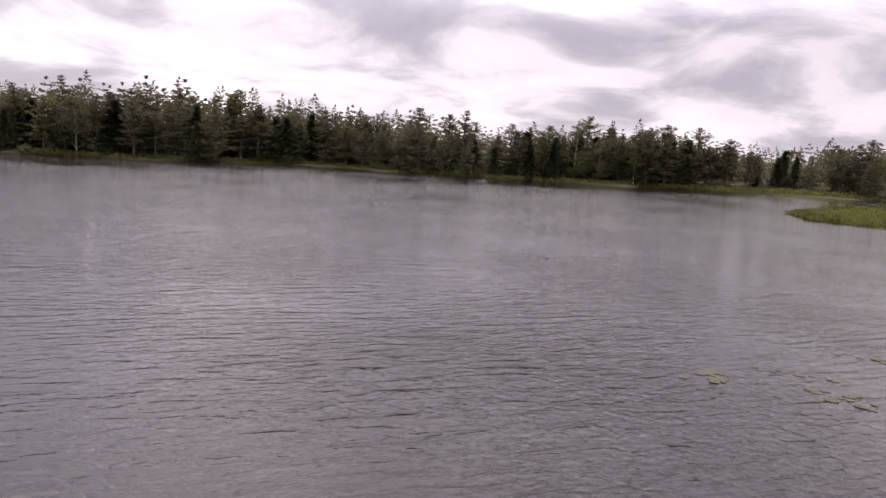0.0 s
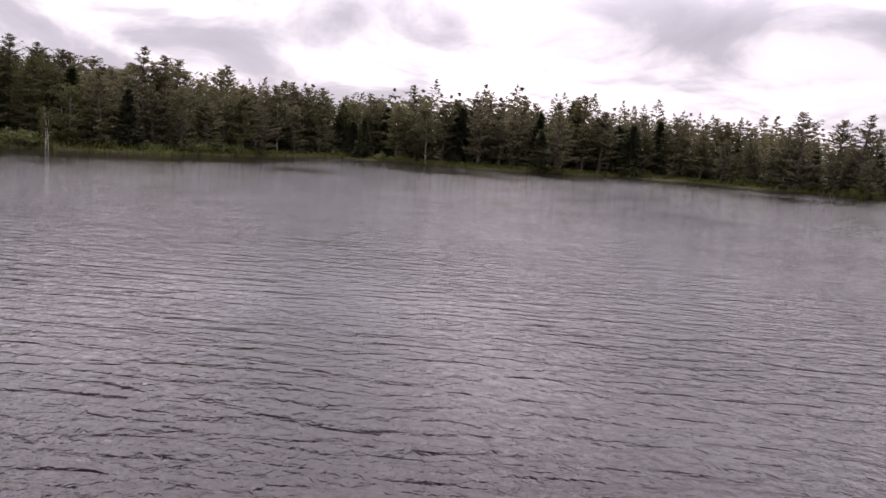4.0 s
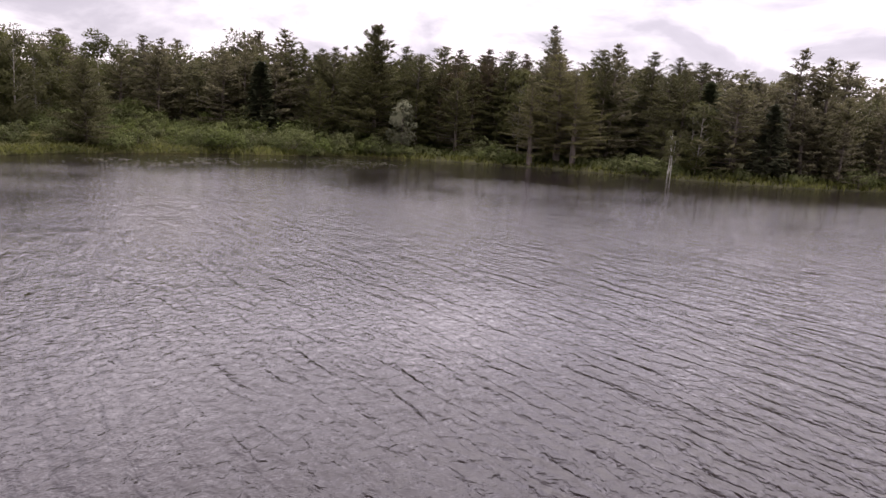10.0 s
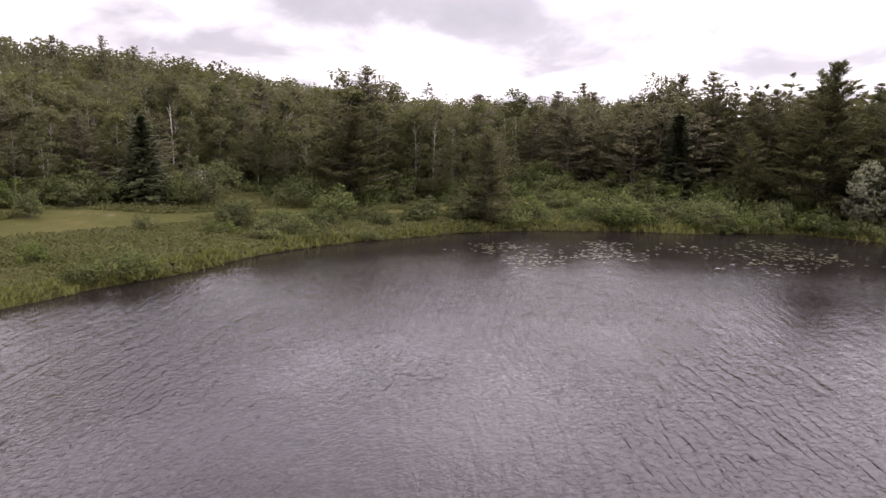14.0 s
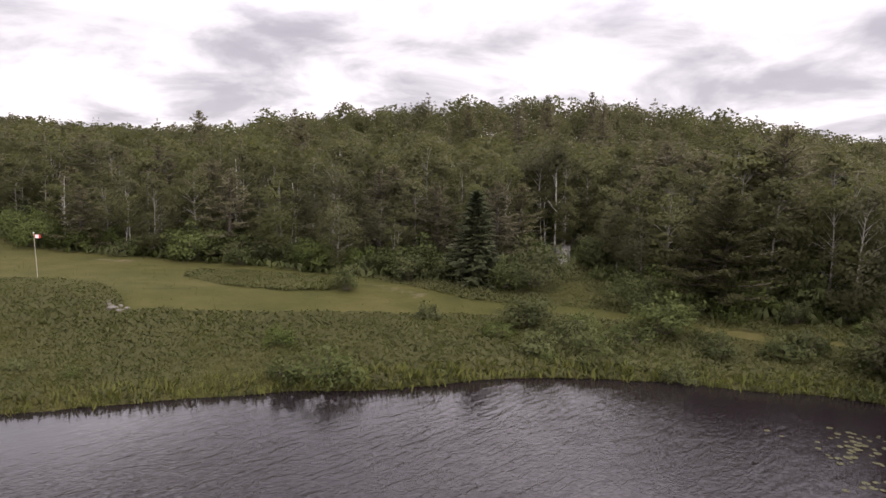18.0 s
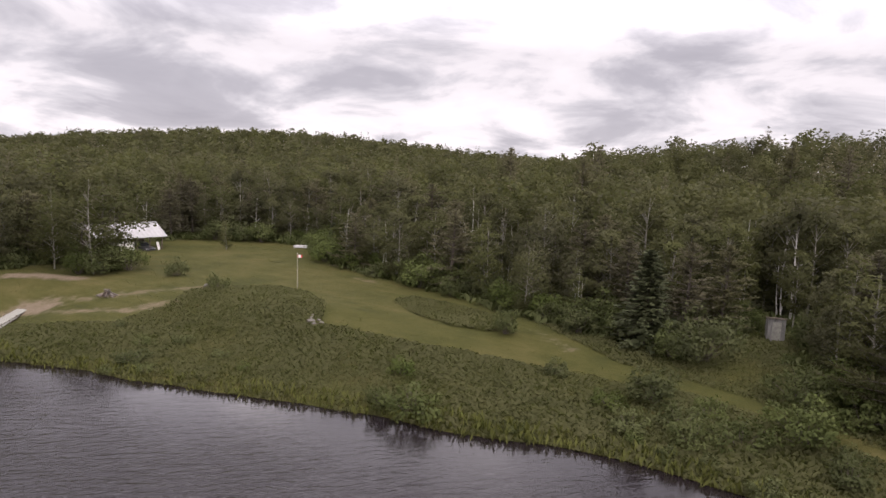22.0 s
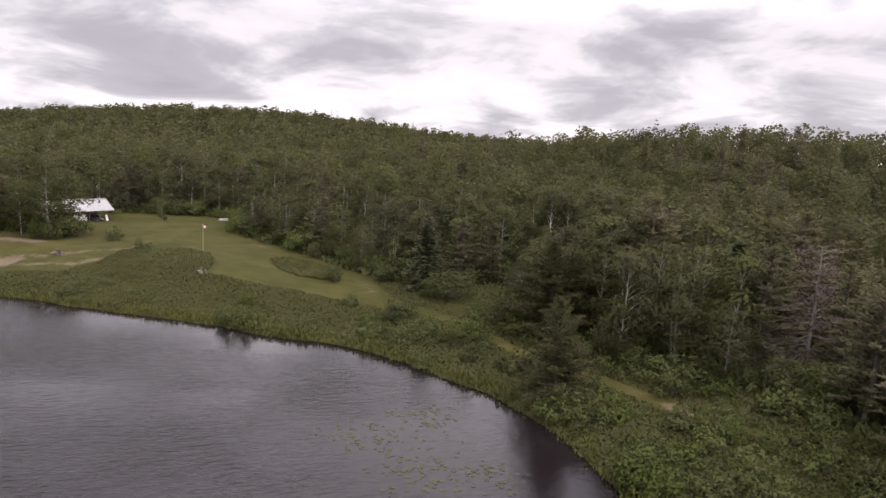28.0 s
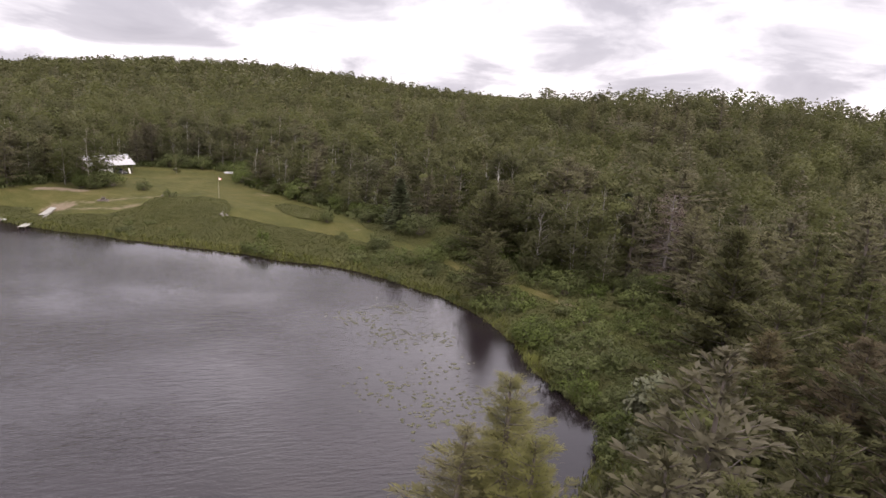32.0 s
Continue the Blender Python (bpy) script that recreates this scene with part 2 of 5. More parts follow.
PANE = solid("dark_glass", (0.03, 0.032, 0.035), (0.05, 0.05, 0.055), 1.0, rough=0.08, bump=0.0)
RUBBER = solid("tyre_rubber", (0.015, 0.015, 0.015), (0.03, 0.03, 0.03), 4.0, rough=0.85)
STONE = solid("pale_boulder_stone", (0.07, 0.062, 0.05), (0.14, 0.125, 0.10), 2.5, bump=0.8, distance=0.05)
CLOTH = solid("flag_cloth_white", (0.62, 0.60, 0.58), (0.78, 0.76, 0.74), 3.0, bump=0.2)
RED = solid("flag_cloth_red", (0.42, 0.03, 0.03), (0.55, 0.05, 0.05), 3.0, bump=0.2)
POLE = solid("bare_pole_wood", (0.26, 0.235, 0.18), (0.40, 0.37, 0.30), 3.0, bump=0.2)
GREYWALL = solid("weathered_grey_boards", (0.09, 0.085, 0.078), (0.22, 0.21, 0.195), 2.0, stretch=(4, 4, 0.5), bump=0.5)


# ---- mesh helpers ----
def mesh_of(name, verts, faces, mat, smooth=False, normals=None):
    """A mesh from arrays: verts (n, 3) and faces (m, k) of equal size, or a list of such face arrays."""
    faces = [np.asarray(f, np.int32) for f in (faces if isinstance(faces, list) else [faces]) if len(f)]
    verts = np.asarray(verts, np.float32)
    me = bpy.data.meshes.new(name)
    me.vertices.add(len(verts))
    me.vertices.foreach_set("co", verts.ravel())
    loops = np.concatenate([f.ravel() for f in faces])
    sizes = np.concatenate([np.full(len(f), f.shape[1], np.int32) for f in faces])
    me.loops.add(len(loops))
    me.loops.foreach_set("vertex_index", loops)
    me.polygons.add(len(sizes))
    me.polygons.foreach_set("loop_start", np.concatenate([[0], np.cumsum(sizes)[:-1]]).astype(np.int32))
    me.polygons.foreach_set("loop_total", sizes)
    if smooth:
        me.polygons.foreach_set("use_smooth", np.ones(len(sizes), bool))
    me.materials.append(mat)
    me.update(calc_edges=True)
    me.validate()
    if normals is not None:
        me.attributes.new("custom_normal", "FLOAT_VECTOR", "POINT").data.foreach_set("vector", np.asarray(normals, np.float32).ravel())
    return me


def part(name, mesh, parent, label="", at=None):
    ob = new(name, mesh)
    ob.parent = parent
    if at is not None:
        ob.matrix_local = at
    return tagged(ob, label)


def thing(name, label, category, at=None, group="", mesh=None):
    ob = new(name, mesh)
    if at is not None:
        ob.matrix_world = at
    return tagged(ob, label, category, group)


def box_mesh(name, size, mat, bevel=0.01, center=(0, 0, 0)):
    bm = bmesh.new()
    bmesh.ops.create_cube(bm, size=1.0)
    bmesh.ops.scale(bm, vec=size, verts=bm.verts)
    if bevel:
        bmesh.ops.bevel(bm, geom=bm.edges[:], offset=min(bevel, 0.45 * min(size)), segments=1, affect="EDGES")
    bmesh.ops.translate(bm, vec=center, verts=bm.verts)
    return bm_mesh(name, bm, mat)


def bm_mesh(name, bm, mat, smooth=False):
    me = bpy.data.meshes.new(name)
    bm.to_mesh(me)
    bm.free()
    me.materials.append(mat)
    if smooth:
        me.polygons.foreach_set("use_smooth", np.ones(len(me.polygons), bool))
    return me


class Soup:
    """Collects pieces of one mesh as arrays."""
    def __init__(self):
        self.v, self.f4, self.f3, self.n, self.normals = [], [], [], 0, []

    def add(self, verts, quads=(), tris=()):
        verts = np.asarray(verts, float).reshape(-1, 3)
        if len(quads):
            self.f4.append(np.asarray(quads) + self.n)
        if len(tris):
            self.f3.append(np.asarray(tris) + self.n)
        self.v.append(verts)
        self.n += len(verts)

    def tube(self, points, radii, sides=6):
        points = np.asarray(points, float)
        ways = np.gradient(points, axis=0)
        ways /= np.linalg.norm(ways, axis=1)[:, None] + 1e-9
        side = np.cross(ways, (0.31, 0.95, 0.02) if abs(ways[0][1]) < 0.9 else (1, 0, 0))
        side /= np.linalg.norm(side, axis=1)[:, None] + 1e-9
        up = np.cross(side, ways)
        a = np.arange(sides) * 2 * np.pi / sides
        ring = points[:, None] + np.asarray(radii)[:, None, None] * (np.cos(a)[None, :, None] * side[:, None] + np.sin(a)[None, :, None] * up[:, None])
        i, j = np.meshgrid(np.arange(len(points) - 1), np.arange(sides), indexing="ij")
        k = (j + 1) % sides
        self.add(ring.reshape(-1, 3), np.stack([i * sides + j, i * sides + k, (i + 1) * sides + k, (i + 1) * sides + j], -1).reshape(-1, 4))

    def leaves(self, centre, along, size, aspect, rng, fold=0.25, face=None, loose=0.5):
        """One diamond blade for each centre, lying along the given way and, if asked, facing a given way, more or less."""
        n = len(centre)
        along = along / (np.linalg.norm(along, axis=1)[:, None] + 1e-9)
        side = np.cross(along, rng.normal(size=(n, 3)) if face is None else np.broadcast_to(face, (n, 3)) + rng.normal(0, loose, (n, 3)))
        side /= np.linalg.norm(side, axis=1)[:, None] + 1e-9
        up = np.cross(side, along)
        # leaves of one crown take the light much as the whole clump does
        whole = np.broadcast_to((0.0, 0.0, 1.0) if face is None else face, (n, 3))
        whole = whole / (np.linalg.norm(whole, axis=1)[:, None] + 1e-9)
        turned = np.where((up * whole).sum(1) < 0, -1.0, 1.0)[:, None]
        side, up = side * turned, up * turned
        soft = whole * 0.84 + up * 0.16
        self.normals.append(np.repeat(soft / (np.linalg.norm(soft, axis=1)[:, None] + 1e-9), 4, 0))
        size = np.broadcast_to(size, n)[:, None]
        a, b = centre + along * size, centre - along * size
        c, d = centre + (side * aspect + up * fold * aspect) * size, centre + (-side * aspect + up * fold * aspect) * size
        self.add(np.stack([a, d, b, c], 1).reshape(-1, 3), np.arange(4 * n).reshape(-1, 4))

    def mesh(self, name, mat, smooth=False):
        return mesh_of(name, np.concatenate(self.v), [np.concatenate(f) for f in (self.f4, self.f3) if f], mat, smooth, np.concatenate(self.normals) if self.normals else None)

    def arrays(self):
        return np.concatenate(self.v), np.concatenate(self.normals)


# ---- the lay of the land ----
LAKE = np.array([(70, 22), (40, 7), (20, 1.5), (5, -2.5), (-5, -3.5), (-15, -4.5), (-28, -7), (-40, -9), (-50, -10.3), (-58, -11.2), (-66, -10.5), (-72, -8.5), (-79, -4), (-85, 1), (-89, 7), (-94, 12),
                 (-98, 16), (-99, 22), (-97, 32), (-93.5, 42), (-89, 52), (-86, 66), (-90, 80), (-97, 95), (-94, 104), (-80, 111), (-70, 119), (-64, 128), (-60, 140), (-50, 147), (-36, 147), (-18, 150),
                 (0, 158), (12, 166), (47, 184), (70, 190), (110, 215), (150, 260), (190, 250), (170, 150), (130, 70)], float)
ISLAND = np.array([(34, 119), (44, 141), (60, 150), (80, 142), (70, 118), (52, 108), (43, 105.5), (36, 109)], float)
CLEARING = np.array([(70, 22), (24, 2), (18, -10), (15.5, -20), (14.5, -29), (18, -31), (23, -33), (26, -40), (23, -49), (17, -56.5), (8, -60), (-1, -58.5), (-5, -54.5), (-9, -50), (-15, -46), (-26, -42), (-35, -38.6), (-41, -35.3), (-47, -32.8), (-53, -31.5), (-58, -33.5), (-65, -41),
                     (-69, -40), (-68.5, -27), (-72, -21), (-80, -18), (-90, -14.5), (-97, -13.5), (-103, -6), (-105, 6), (-103, 15), (-102, 24), (-99, 24), (-60, 20), (40, 30)], float)
# Uncut plants between the lawn and the water, and the strip left standing in the lawn.
MEADOW = np.array([(20, 3), (8, -8), (3, -11), (-3, -9.5), (-8, -10.8), (-12, -13.5), (-12.8, -19), (-10.5, -24.3), (-11.5, -26.5), (-13.5, -29), (-16.5, -30.8), (-20.5, -30.5), (-26.8, -25.6), (-28.8, -22.6), (-29.2, -20.6), (-31.5, -21.6), (-37, -21.2), (-43, -21.6), (-48.5, -21.4), (-53, -22), (-58, -21.8), (-62, -20), (-66, -17), (-80, -12),
                   (-88, -7), (-96, -3), (-99, 4), (-104, 14), (-99, 20), (-60, 10), (0, 15)], float)
STRIP = np.array([(-30.4, -32.3), (-30.6, -36), (-35.6, -35.2), (-40.2, -33.5), (-43.5, -31.2), (-45, -28), (-43.3, -26.4), (-40.2, -26.3), (-35, -28.5)], float)
ROUGH = np.array([(-38, -38.6), (-44, -34.0), (-50, -29.0), (-55, -25.4), (-60, -23.8), (-65, -23.0), (-70, -19.4), (-74, -20), (-68.5, -27), (-69, -41), (-64, -42), (-57, -36), (-47, -37)], float)
TRACK = np.array([(-14, -45), (-20, -41), (-30.5, -38), (-36, -35.8), (-41.5, -33.4), (-46.3, -29.6), (-51, -26.3), (-55.5, -24.3), (-59.5, -23.4), (-64, -21.6), (-69, -19), (-75.6, -15), (-83, -12.2), (-88, -9.4), (-91.2, -7.9), (-95, -7.4), (-101, -9)], float)
SANDY = [np.array(p, float) for p in ([(0, -11.5), (-2, -15), (-5, -18.5), (-7.5, -21.5), (-10.3, -26)], [(-2, -13), (-7, -14.2), (-11, -16.2), (-12.7, -20.9), (-11.5, -25)], [(11.5, -18.6), (9.2, -20.9), (4.5, -21.6)])]

TRACK_SAND = [np.array(p, float) for p in ([(-20, -41), (-24, -39.8)], [(-46.3, -29.6), (-51, -26.3)], [(-88, -9.4), (-91.2, -7.9), (-95, -7.4)])]


def inside(poly, x, y):
    a, b = poly, np.roll(poly, -1, 0)
    hit = np.zeros(np.shape(x), bool)
    for (x0, y0), (x1, y1) in zip(a, b):
        if y0 != y1:
            hit ^= ((y0 > y) != (y1 > y)) & (x < (x1 - x0) * (y - y0) / (y1 - y0) + x0)
    return hit


def to_line(line, x, y, closed=False):
    best = np.full(np.shape(x), 1e9)
    ends = np.roll(line, -1, 0) if closed else line[1:]
    for p, q in zip(line, ends):
        d = q - p
        t = np.clip(((x - p[0]) * d[0] + (y - p[1]) * d[1]) / (d @ d), 0, 1)
        best = np.minimum(best, np.hypot(x - p[0] - t * d[0], y - p[1] - t * d[1]))
    return best


def signed(poly, x, y):
    """Distance to the outline, positive outside."""
    d = to_line(poly, x, y, True)
    return np.where(inside(poly, x, y), -d, d)


def wave(x, y, scale, seed):
    r = np.random.RandomState(seed)
    out = 0
    for k in range(5):
        a, p = r.uniform(0, 2 * np.pi, 2)
        f = scale * (0.6 + 0.35 * k)
        out = out + np.sin((x * np.cos(a) + y * np.sin(a)) * f + p) / (1 + 0.5 * k)
    return out / 2.2


def smooth(t):
    t = np.clip(t, 0, 1)
    return t * t * (3 - 2 * t)


def shore_distance(x, y):
    """Positive on land, negative over water, with a ragged line."""
    d = signed(LAKE, x, y) + 0.55 * wave(x, y, 0.55, 3)
    return np.maximum(d, -signed(ISLAND, x, y) - 0.4 + 0.4 * wave(x, y, 0.5, 5))


HILLS = ((-95, -190, 95, 75, 15.0), (330, -430, 190, 180, 21.0), (60, -420, 300, 150, 3.0))


def land(x, y):
    x, y = np.asarray(x, float), np.asarray(y, float)
    d = shore_distance(x, y)
    south = smooth((6 - y) / 14)
    rise = 0.32 * smooth(d / 1.2) + (0.055 + 0.058 * south) * np.clip(d, 0, 18) + 0.006 * np.clip(d - 18, 0, 300)
    for cx, cy, rx, ry, h in HILLS:
        rise = rise + h * np.exp(-((x - cx) / rx) ** 2 - ((y - cy) / ry) ** 2) * smooth((d - 12) / 40)
    # the mound with the flag pole beside it
    rise = rise + 0.75 * np.exp(-((x + 24) / 7) ** 2 - ((y + 23) / 6) ** 2) * smooth(d / 8)
    # the landing lies low
    rise = rise - np.minimum(0.9 * np.exp(-((x - 0) / 6) ** 2 - ((y + 10.5) / 6) ** 2), 0.85 * rise)
    rise = rise + 0.10 * wave(x, y, 0.32, 9) * smooth(d / 3)
    low = signed(ISLAND, x, y) < 3
    rise = np.where(low, np.minimum(rise, 0.12), rise)
    far = np.hypot(x + 20, y)
    rise = rise + 10 * smooth((far - 900) / 1500)
    return np.where(d > 0, rise, np.maximum(d * 0.35, -1.2))


def steps(core0, core1, fine, reach):
    """Grid lines: even in the core, ever wider beyond it, to the horizon."""
    line = list(np.arange(core0, core1 + 1e-6, fine))
    w = fine
    while line[-1] < reach:
        w *= 1.16
        line.append(line[-1] + w)
    w = fine
    while line[0] > -reach:
        w *= 1.16
        line.insert(0, line[0] - w)
    return np.array(line)


gx, gy = steps(-112, 32, 0.8, 2400), steps(-68, 40, 0.8, 2400)
GX, GY = np.meshgrid(gx, gy, indexing="ij")
GZ = land(GX, GY)
nx, ny = len(gx), len(gy)
I, J = np.meshgrid(np.arange(nx - 1), np.arange(ny - 1), indexing="ij")
quads = np.stack([I * ny + J, (I + 1) * ny + J, (I + 1) * ny + J + 1, I * ny + J + 1], -1).reshape(-1, 4)
ground_mesh = mesh_of("ground", np.stack([GX, GY, GZ], -1).reshape(-1, 3), quads, GROUND, smooth=True)
x, y = GX.ravel(), GY.ravel()
in_clearing = smooth(0.5 - signed(CLEARING, x, y) / 3)
cut = in_clearing * smooth(0.5 + np.minimum(np.minimum(signed(MEADOW, x, y), signed(STRIP, x, y)), signed(ROUGH, x, y)) / 1.6)
bare = np.clip(1 - to_line(TRACK, x, y) / 1.2, 0, 1) * 0.14
for line in TRACK_SAND:
    bare = np.maximum(bare, np.clip(1 - to_line(line, x, y) / 1.5, 0, 1) * 0.6)
for line in SANDY:
    bare = np.maximum(bare, np.clip(1 - to_line(line, x, y) / 2.3, 0, 1) * 0.66)
bare = np.maximum(bare, np.clip(1 - to_line(SANDY[2], x, y) / 2.2, 0, 1) * 1.1)
bare = np.maximum(bare, 0.85 * np.clip(1.35 - np.hypot(x + 0.5, y + 14) / 3.2, 0, 1))
for name, values in (("mown", np.maximum(cut, 0.8 * in_clearing)), ("sand", bare)):
    ground_mesh.attributes.new(name, "FLOAT", "POINT").data.foreach_set("value", values.astype(np.float32))
ground = tagged(new("ground", ground_mesh), "grassy and wooded ground round the lake", "ground", kind="structure")

wx, wy = steps(-104, 30, 2.0, 300), steps(-14, 70, 2.0, 300)
n, m = len(wx), len(wy)
WX, WY = np.meshgrid(wx, wy, indexing="ij")
wf = np.array([(i * m + j, (i + 1) * m + j, (i + 1) * m + j + 1, i * m + j + 1) for i in range(n - 1) for j in range(m - 1)])
water_mesh = mesh_of("water", np.stack([WX, WY, 0 * WX], -1).reshape(-1, 3), wf, WATER)
shelter = 3.0 + 8.0 * smooth((75 - WY.ravel()) / 15) + 24.0 * smooth((-56 - WX.ravel()) / 16) * smooth((95 - WY.ravel()) / 20) * smooth((WY.ravel() + 4) / 14)
calm = 0.16 + 0.84 * smooth(-shore_distance(WX, WY).ravel() / shelter)
water_mesh.attributes.new("open_water", "FLOAT", "POINT").data.foreach_set("value", calm.astype(np.float32))
water = tagged(new("water", water_mesh), "dark rippled lake water under an overcast sky", "water", kind="structure")


# ---- trees ----
def trunk_line(rng, height, lean=0.03, bend=0.15, count=6):
    t = np.linspace(0, 1, count)
    a = rng.uniform(0, 6.28, 2)
    off = np.stack([np.cos(a[0]) * lean * height * t + np.cos(a[1]) * bend * np.sin(t * 3.1), np.sin(a[0]) * lean * height * t + np.sin(a[1]) * bend * np.sin(t * 3.1), height * t - 0.25], -1)
    return t, off


def along_trunk(t, line, s):
    return np.stack([np.interp(s, t, line[:, k]) for k in range(3)], -1)


def pine(seed, height=11.0, spread=2.6, bare=0.2, whorls=19, tufts=12, blade=0.25, twigs=4, ragged=0.42, aspect=0.34, peak=1.5):
    """Eastern white pine: whorls of level limbs with plumes of needles that turn up at the tips. Gives wood and needles."""
    rng = np.random.RandomState(seed)
    wood, green = Soup(), Soup()
    t, line = trunk_line(rng, height)
    wood.tube(line, np.interp(t, [0, 1], [0.022 * height, 0.02]), 7)
    for w in range(whorls):
        s = bare + (0.985 - bare) * max(0.0, (w + rng.uniform(-0.25, 0.25)) / (whorls - 1)) ** 0.92
        s = min(max(s, bare), 0.985)
        base = along_trunk(t, line, s)
        shape = (1 - ((s - bare) / (1 - bare)) ** peak) * (0.72 + 0.28 * min(1, (s - bare) / 0.15 + 0.3)) + 0.07
        turn = rng.uniform(0, 6.28)
        for b in range(rng.randint(4, 7)):
            length = spread * shape * rng.uniform(1 - ragged, 1 + ragged * (0.7 if s < 0.8 else 1.4))
            a = turn + b * 6.28 / 5.5 + rng.uniform(-0.4, 0.4)
            pitch = np.interp(s, [bare, 0.6, 1.0], [-0.10, 0.14, 0.7]) + rng.uniform(-0.12, 0.15)
            u = np.linspace(0, 1, 3)
            limb = base + np.stack([np.cos(a) * u * length * np.cos(pitch), np.sin(a) * u * length * np.cos(pitch), length * (u * np.sin(pitch) + 0.14 * u * u)], -1)
            wood.tube(limb, np.interp(u, [0, 1], [0.012 + 0.018 * length, 0.008]), 3)
            m = max(4, int(tufts * (0.45 + 0.55 * shape)))
            q = rng.uniform(0.14, 1.04, m)
            spot = np.stack([np.interp(q, u, limb[:, k]) for k in range(3)], -1)
            out = np.array([np.cos(a), np.sin(a), 0.25])
            for _ in range(twigs):
                side = rng.normal(0, 1, (m, 3)) * (0.85, 0.85, 0.35)
                centre = spot + side * (0.10 + 0.13 * length * (1.1 - q[:, None]))
                green.leaves(centre, out + side * 0.9 + (0, 0, 0.25), blade * min(1.0, 0.42 + 0.9 * shape) * rng.uniform(0.6, 1.25, m), aspect, rng, face=np.array([0.45 * np.cos(a), 0.45 * np.sin(a), 1.0]), loose=0.45)
    k = 26
    q = rng.uniform(0.90, 1.015, k)
    thin = np.clip((1.03 - q) / 0.13, 0.1, 1.0)
    green.leaves(along_trunk(t, line, q) + (0, 0, 0.1) + rng.normal(0, 0.14, (k, 3)) * thin[:, None], rng.normal(0, 0.6, (k, 3)) * thin[:, None] + (0, 0, 0.8), blade * (0.35 + 0.4 * thin), 0.26, rng)
    return wood, green


def spruce(seed, height=9.0, spread=1.75, whorls=34, tufts=19, blade=0.24):
    """A narrow cone of drooping boughs that reach the ground."""
    rng = np.random.RandomState(seed)
    wood, green = Soup(), Soup()
    t, line = trunk_line(rng, height, 0.01, 0.05)
    wood.tube(line, np.interp(t, [0, 1], [0.018 * height, 0.015]), 7)
    for w in range(whorls):
        s = 0.05 + 0.93 * (w / (whorls - 1)) ** 0.95
        base = along_trunk(t, line, s)
        reach = spread * (1.02 - s) ** 0.85 * rng.uniform(0.85, 1.12)
        for b in range(9):
            a = b * 0.7 + w * 0.55 + rng.uniform(-0.3, 0.3)
            length = reach * rng.uniform(0.7, 1.15) + 0.06
            drop = -0.30 + 0.5 * s
            u = np.linspace(0, 1, 3)
            limb = base + np.stack([np.cos(a) * u * length, np.sin(a) * u * length, length * (drop * u + 0.16 * u * u)], -1)
            wood.tube(limb, [0.025, 0.016, 0.006], 3)
            m = max(3, int(tufts * (0.35 + length / spread)))
            q = rng.uniform(0.2, 1.03, m)
            spot = np.stack([np.interp(q, u, limb[:, k]) for k in range(3)], -1)
            side = rng.normal(0, 1, (m, 3)) * (0.6, 0.6, 0.25)
            green.leaves(spot + side * 0.24, np.array([np.cos(a), np.sin(a), drop]) + side * 0.55, blade * rng.uniform(0.7, 1.2, m), 0.45, rng, face=np.array([0.6 * np.cos(a), 0.6 * np.sin(a), 1.0]), loose=0.4)
    return wood, green


def broadleaf(seed, height=10.0, spread=2.1, clear=0.32, clumps=20, per=48, leaf=0.20, stems=1):
    """Aspen, birch or maple: slim stem, rising limbs and a crown of separate leaf clumps with gaps."""
    rng = np.random.RandomState(seed)
    wood, green = Soup(), Soup()
    for k in range(stems):
        h = height * (1 if k == 0 else rng.uniform(0.75, 0.95))
        t, line = trunk_line(rng, h, 0.03 + 0.08 * (k > 0), 0.2, 7)
        line[:, :2] += rng.normal(0, 0.15 * (stems > 1), 2)
        wood.tube(line, np.interp(t, [0, 1], [0.0105 * h, 0.015]), 7)
        for c in range(clumps // stems):
            s = rng.uniform(clear, 1.0)
            base = along_trunk(t, line, max(clear * 0.9, s - 0.12))
            shape = np.sin(np.clip((s - clear) / (1 - clear), 0, 1) ** 0.8 * 2.75 + 0.3) ** 0.7
            a, r = rng.uniform(0, 6.28), spread * shape * rng.uniform(0.45, 0.95)
            mid = along_trunk(t, line, s) + np.array([np.cos(a) * r, np.sin(a) * r, rng.uniform(-0.2, 0.5)])
            wood.tube([base, (base + mid) / 2 + (0, 0, 0.1), mid], [0.03, 0.02, 0.008], 3)
            size = spread * rng.uniform(0.26, 0.46) * (0.7 + 0.3 * shape)
            d = rng.normal(size=(per, 3))
            d /= np.linalg.norm(d, axis=1)[:, None]
            spot = mid + d * size * rng.uniform(0.55, 1.08, per)[:, None] * (1.15, 1.15, 0.8)
            out = (spot - along_trunk(t, line, 0.5 * (clear + 1))) / (spread, spread, 0.5 * h)
            green.leaves(spot, rng.normal(0, 0.8, (per, 3)), leaf * rng.uniform(0.6, 1.25, per), 0.7, rng, face=d * 0.45 + out * 1.25 + (0, 0, 0.3), loose=0.4)
    return wood, green


